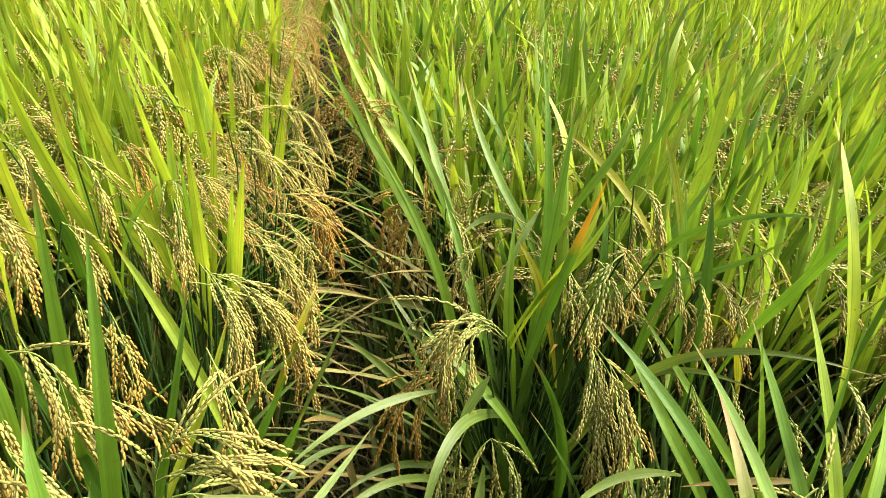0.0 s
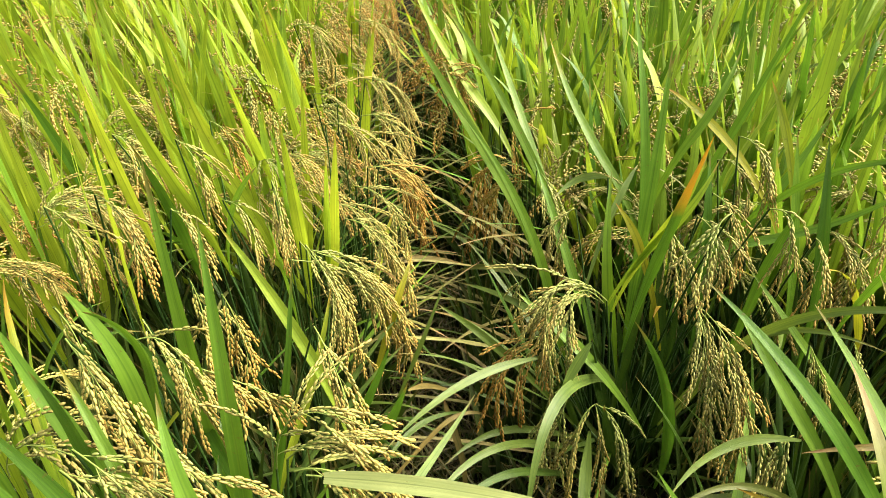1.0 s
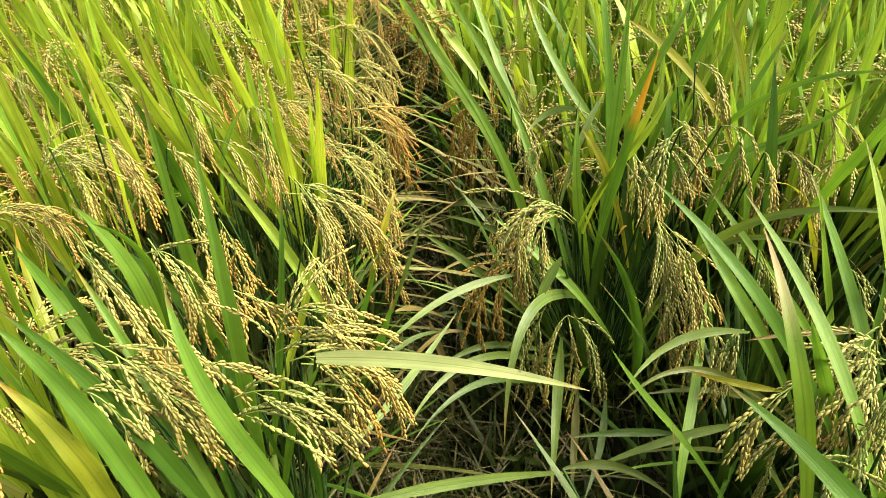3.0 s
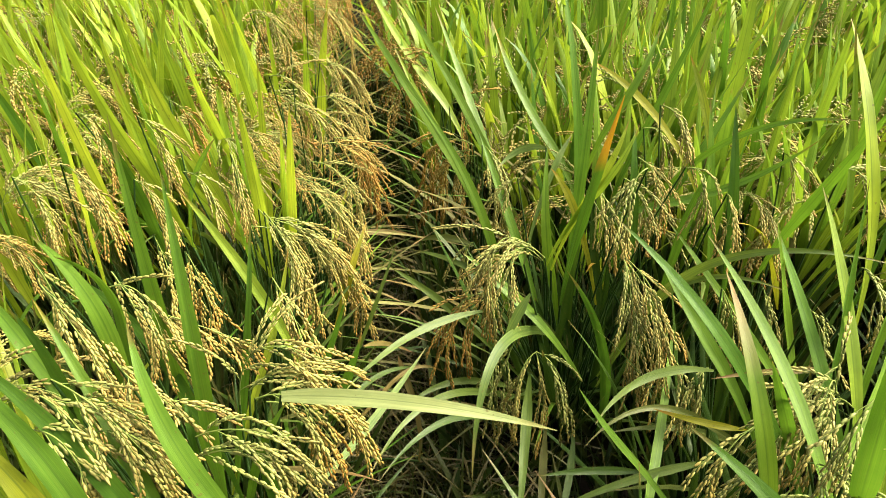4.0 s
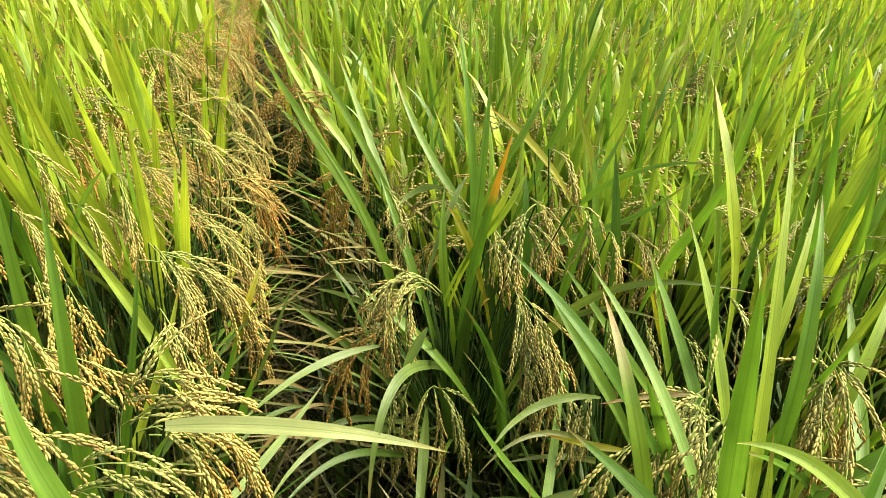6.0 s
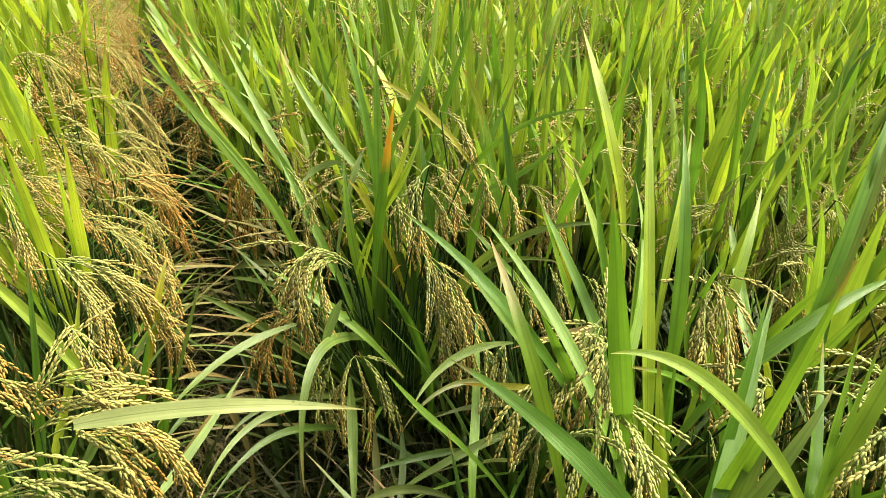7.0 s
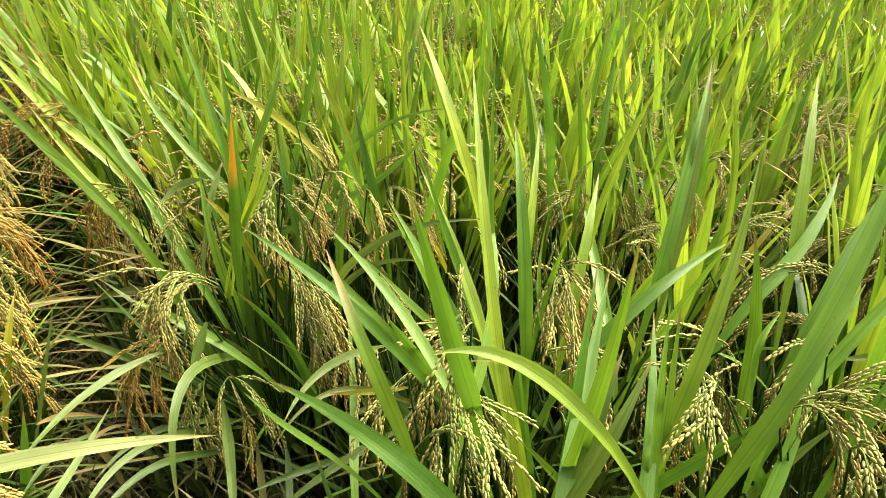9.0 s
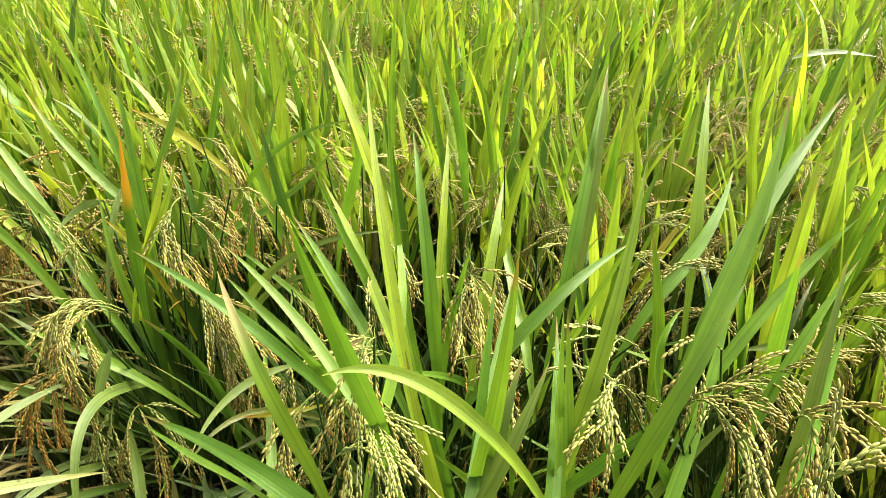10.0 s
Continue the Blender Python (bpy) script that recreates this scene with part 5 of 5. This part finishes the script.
blade(tuft, (0.518, 0.341, 0.585), (0.567, 0.415, 0.630), (0.633, 0.508, 0.700), 0.0220, leaf_green)
blade(tuft, (0.717, 0.311, 0.522), (0.794, 0.363, 0.587), (0.883, 0.446, 0.695), 0.0220, leaf_mid)
blade(tuft, (0.724, 0.196, 0.651), (0.774, 0.236, 0.693), (0.843, 0.283, 0.745), 0.0220, leaf_mid)
blade(tuft, (0.582, 0.312, 0.580), (0.620, 0.375, 0.621), (0.662, 0.460, 0.674), 0.0200, leaf_green)


# ---- the rows behind and between ----
field_rng = random.Random(5)


def clear_of_tufts(x, y):
    return all((x - a) ** 2 + (y - b) ** 2 > 0.012 for a, b in FEET)


for row in range(-15, 21):
    if row == 0:
        continue
    for step in range(-2, 19):
        v = (0.25 if row > 0 else -0.25) + (row - (1 if row > 0 else -1)) * 0.17
        y = 0.3 + step * 0.17 + field_rng.uniform(-0.04, 0.04)
        close = 0.03 * min(1.0, max(0.0, (y - 1.4) / 0.6)) * (1 if row < 0 else -1)
        x = furrow(y) + v * 1.04 + close + field_rng.uniform(-0.03, 0.03)
        if y < 0.28 or y > 3.2 or x < -0.05 - 1.0 * y or x > 0.7 + 1.1 * y or not clear_of_tufts(x, y):
            continue
        if -0.22 < x < 0.5 and y < 1.08 or -0.35 < x < 0.75 and y < 0.55 or 0.4 < x < 0.72 and y < 0.9:
            continue
        side = (RIGHT_EDGE if row == 1 else RIGHT_BED) if row > 0 else LEFT_BED
        edge = abs(row) == 1
        hill(x, y, side, field_rng, leaves=(22 if row < 0 else 18) if y < 1.3 else (11 if y < 2.3 else 9) if row < 0 else (9 if y < 2.0 else 7), panicles=(11 if row == -1 else 9 if y < 1.9 else 7) if row < 0 else (5 if y < 1.6 else 4), tall=field_rng.uniform(0.92, 1.05) + 0.06 * min(1.0, max(0.0, (y - 1.4) / 0.5)), facing=(0.0 if row < 0 else math.pi) if edge else None)


# ---- lodged leaves that hang into the gap, weeds and straw on its floor ----
def lodged_kind(mat):
    line = leaf_line(PLANT_RNG, PLANT_RNG.uniform(0.26, 0.38), PLANT_RNG.uniform(48, 78), PLANT_RNG.uniform(8, 42))
    sides = [Vector((0, 1, 0)).lerp(Vector((0.4, 0.8, 0.5)), PLANT_RNG.uniform(-0.6, 0.6) * i / 12) for i in range(13)]
    return mesh_from("leaf", *strip(line, PLANT_RNG.uniform(0.006, 0.0105), sides, 0.2, 0.15), [mat])


LODGED = [lodged_kind(m) for m in (leaf_lodged_shaded, leaf_pale, leaf_straw, leaf_mid, leaf_lodged_shaded, leaf_green, leaf_dry, leaf_pale, leaf_straw, leaf_lodged_shaded)]


def lodged_leaves():
    rng = random.Random(31)
    plants = [ob for ob in scene.objects if ob.name.startswith("rice_plant")]
    for ob in plants:
        at = ob.matrix_basis.translation
        gap = at.x - furrow(at.y)
        if abs(gap) > 0.45:
            continue
        back = ob.matrix_basis.to_3x3().inverted().to_4x4()
        for _ in range(8 if at.y < 1.0 else 11):
            az = rng.uniform(-70, 70) + (180 if gap > 0 else 0)
            reach = max(0.0, abs(gap) - 0.16) * rng.random()
            place = Vector((reach * math.cos(radians(az)), reach * math.sin(radians(az)), rng.uniform(0.1, 0.32 if at.y < 1.0 else 0.4)))
            part("leaf", rng.choice(LODGED if at.y < 1.0 else LODGED[:4] + LODGED[6:9]), ob, back @ (Matrix.Translation(place) @ pose(0, 0, 0, 0, 0, az)))
    # leaves bent down at the front of the greener bed, some coloured darker for shade
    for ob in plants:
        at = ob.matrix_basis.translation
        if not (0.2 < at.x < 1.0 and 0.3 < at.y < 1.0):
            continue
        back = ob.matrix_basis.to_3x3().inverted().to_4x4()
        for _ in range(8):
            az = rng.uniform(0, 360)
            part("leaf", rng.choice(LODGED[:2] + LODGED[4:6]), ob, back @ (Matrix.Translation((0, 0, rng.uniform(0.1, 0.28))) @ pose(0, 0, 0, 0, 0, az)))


lodged_leaves()


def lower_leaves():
    """Short leaves low on the stems of the foreground plants, their green darkened for shade."""
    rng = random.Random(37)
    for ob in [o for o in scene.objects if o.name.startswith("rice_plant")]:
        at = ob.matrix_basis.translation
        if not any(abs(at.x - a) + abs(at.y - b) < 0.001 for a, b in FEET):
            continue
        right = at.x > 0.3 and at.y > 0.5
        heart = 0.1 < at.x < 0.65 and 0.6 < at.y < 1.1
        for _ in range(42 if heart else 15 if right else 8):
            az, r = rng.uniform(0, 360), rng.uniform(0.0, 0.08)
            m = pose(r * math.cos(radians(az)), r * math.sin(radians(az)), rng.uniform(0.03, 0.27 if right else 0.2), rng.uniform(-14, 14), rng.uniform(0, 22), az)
            part("leaf", rng.choice(upright_deep_shaded), ob, m @ Matrix.Scale(rng.uniform(0.6, 1.1 if heart else 0.95), 4))


lower_leaves()


def build_weeds():
    rng = random.Random(17)
    pieces = []
    for _ in range(5200):
        y = 0.2 + 3.0 * rng.random() ** 1.1
        x = furrow(y) + rng.gauss(0.03, 0.13)
        base = Vector((x, y, ground_height(x, y) - 0.005))
        az, lean, h = rng.uniform(0, math.tau), rng.uniform(0.02, 0.16), rng.uniform(0.05, 0.22)
        tip = base + Vector((lean * math.cos(az), lean * math.sin(az), h))
        w = rng.uniform(0, math.pi)
        line = bezier([base, base + Vector((0, 0, h * 0.8)), tip], 4)
        pieces.append(strip(line, rng.uniform(0.002, 0.005), [Vector((math.cos(w), math.sin(w), 0))] * 5, 0.2, 0, 3))
    tagged(new("weeds", mesh_from("weeds", *joined(pieces), [weed_green])), "fine green weeds and grass on the floor of the gap", "weeds", kind="stuff")
    pieces = []
    for _ in range(2200):
        y = 0.2 + 2.9 * rng.random()
        x = furrow(y) + rng.gauss(0.03, 0.15)
        base = Vector((x, y, ground_height(x, y) + rng.uniform(0.004, 0.2)))
        az, size = rng.uniform(0, math.tau), rng.uniform(0.05, 0.2)
        tip = base + Vector((size * math.cos(az), size * math.sin(az), rng.uniform(-0.02, 0.03)))
        line = bezier([base, base.lerp(tip, 0.5) + Vector((0, 0, rng.uniform(0, 0.04))), tip], 4)
        pieces.append(strip(line, rng.uniform(0.0015, 0.005), [Vector((-math.sin(az), math.cos(az), rng.uniform(-0.5, 0.5)))] * 5, 0.2, 0, 3))
    tagged(new("straw", mesh_from("straw", *joined(pieces), [straw])), "dry brown straw lying in the gap between the beds", "straw", kind="stuff")


build_weeds()


def build_dry_weed(x, y, z):
    """A tangle of dead grey stalks caught between the leaves at the far end of the gap."""
    rng = random.Random(44)
    weed = new("dry_weed")
    weed.matrix_basis = Matrix.Translation((x, y, ground_height(x, y)))
    for _ in range(46):
        az, r = rng.uniform(0, math.tau), rng.uniform(0.02, 0.12)
        top = Vector((r * math.cos(az), r * math.sin(az), z + rng.uniform(-0.07, 0.05)))
        line = bezier([(0, 0, 0), (top.x * 0.1, top.y * 0.1, z), tuple(top * 0.9 + Vector((0, 0, 0.05))), tuple(top)], 8)
        part("stalk", mesh_from("stalk", *tube(line, 0.0013, 0.0006, 4), [weed_grey]), weed, Matrix.Identity(4))
    tagged(weed, "tangle of dead grey weed stalks in the gap", "weed")


build_dry_weed(-0.5, 2.2, 0.4)


# ---- the field beyond, beside and behind ----
def field_leaf(rng, x, y, low, high, tall=(0.3, 0.44), wide=(0.018, 0.03)):
    base = Vector((x, y, rng.uniform(low, high)))
    az, lean = rng.uniform(0, math.tau), rng.uniform(0.02, 0.17)
    tip = base + Vector((lean * math.cos(az), lean * math.sin(az), rng.uniform(*tall)))
    w = rng.uniform(0, math.pi)
    line = bezier([base, base.lerp(tip, 0.5) + Vector((0, 0, 0.03)), tip], 4)
    return strip(line, rng.uniform(*wide), [Vector((math.cos(w), math.sin(w), 0))] * 5, 0.35, 0, 3)


def in_planted_rows(x, y):
    """Whether the rows that are built plant by plant stand here."""
    return 0.2 < y < 3.15 and -0.1 - 1.0 * y < x < 0.75 + 1.1 * y


def build_far_field():
    rng = random.Random(8)
    pieces = []
    for k in range(19000):
        y = math.sqrt(rng.uniform(3.1 ** 2, 5.5 ** 2)) if k < 13000 else math.sqrt(rng.uniform(5.5 ** 2, 14.0 ** 2))
        x = rng.uniform(-0.3 - 1.15 * y, 0.9 + 1.35 * y)
        if abs(x - furrow(y)) > 0.12 or y > 3.3:
            pieces.append(field_leaf(rng, x, y, 0.25, 0.5, wide=(0.017, 0.027)))
    ob = new("far_rice", mesh_from("far_rice", *joined(pieces), [leaf_field]))
    tagged(ob, "dense upright light green leaves of the rice field beyond", "rice field", kind="stuff")
    # blades behind the camera stay unseen, added to hold back low sky light
    pieces = []
    for _ in range(30000):
        x, y = rng.gauss(0.4, 1.7), rng.uniform(-1.9, 3.3)
        standing = (x - 0.26) ** 2 + (y + 0.25) ** 2 < 0.07 or y > 0.14 and -0.8 < x < 1.15 and y < 0.4
        if in_planted_rows(x, y) or standing or (y > 3.1 and -0.3 - 1.15 * y < x < 0.9 + 1.35 * y):
            continue
        pieces.append(field_leaf(rng, x, y, 0.05, 0.33, (0.28, 0.4)))
    side_rng = random.Random(9)
    for _ in range(22000):
        x, y = side_rng.uniform(-6.0, 6.8), side_rng.uniform(-2.2, 5.5)
        planted = in_planted_rows(x, y) or (y > 3.1 and -0.3 - 1.15 * y < x < 0.9 + 1.35 * y)
        if not planted and abs(x - 0.4) > 1.7:
            pieces.append(field_leaf(side_rng, x, y, 0.1, 0.38, (0.28, 0.4)))
    ob = new("near_rice", mesh_from("near_rice", *joined(pieces), [leaf_field]))
    tagged(ob, "dense light green rice leaves beside the beds, with unseen ones behind to block light", "rice field", kind="stuff")
    heads = []
    for _ in range(900):
        y = 3.1 + 7 * rng.random() ** 1.6
        x = rng.uniform(-0.4 - 0.75 * y, 0.6 + 0.9 * y)
        if x > furrow(y) and rng.random() < 0.5:
            continue
        place, az = Vector((x, y, rng.uniform(0.52, 0.66))), rng.uniform(0, math.tau)
        for j in range(34):
            f = rng.random()
            spot = place + Vector((math.cos(az), math.sin(az), 0)) * (0.14 * f) + Vector((rng.gauss(0, 0.012), rng.gauss(0, 0.012), 0.05 * math.sin(3.1 * f) - 0.13 * f * f - 0.05 * rng.random()))
            heads.append(husk(spot, Vector((rng.uniform(-0.3, 0.3), rng.uniform(-0.3, 0.3), -1)).normalized(), 0.012, 0.0025, f, f, *FAR_GRAIN))
    tagged(new("far_panicles", mesh_from("far_panicles", *joined(heads), [grain_gold])), "yellow rice panicles scattered through the field beyond", "panicles", kind="stuff")


build_far_field()


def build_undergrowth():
    """Young tillers and lower leaves between the stems, close to the ground, coloured dark as shade."""
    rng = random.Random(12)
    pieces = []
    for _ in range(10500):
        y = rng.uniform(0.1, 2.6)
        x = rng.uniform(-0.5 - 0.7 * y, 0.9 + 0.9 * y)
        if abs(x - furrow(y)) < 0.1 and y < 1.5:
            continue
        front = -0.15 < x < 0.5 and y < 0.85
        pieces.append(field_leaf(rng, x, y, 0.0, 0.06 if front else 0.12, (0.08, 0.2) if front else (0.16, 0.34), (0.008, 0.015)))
    tagged(new("undergrowth", mesh_from("undergrowth", *joined(pieces), [leaf_under_shaded])), "lower leaves and young shoots between rice stems, green darkened for shade", "undergrowth", kind="stuff")


build_undergrowth()
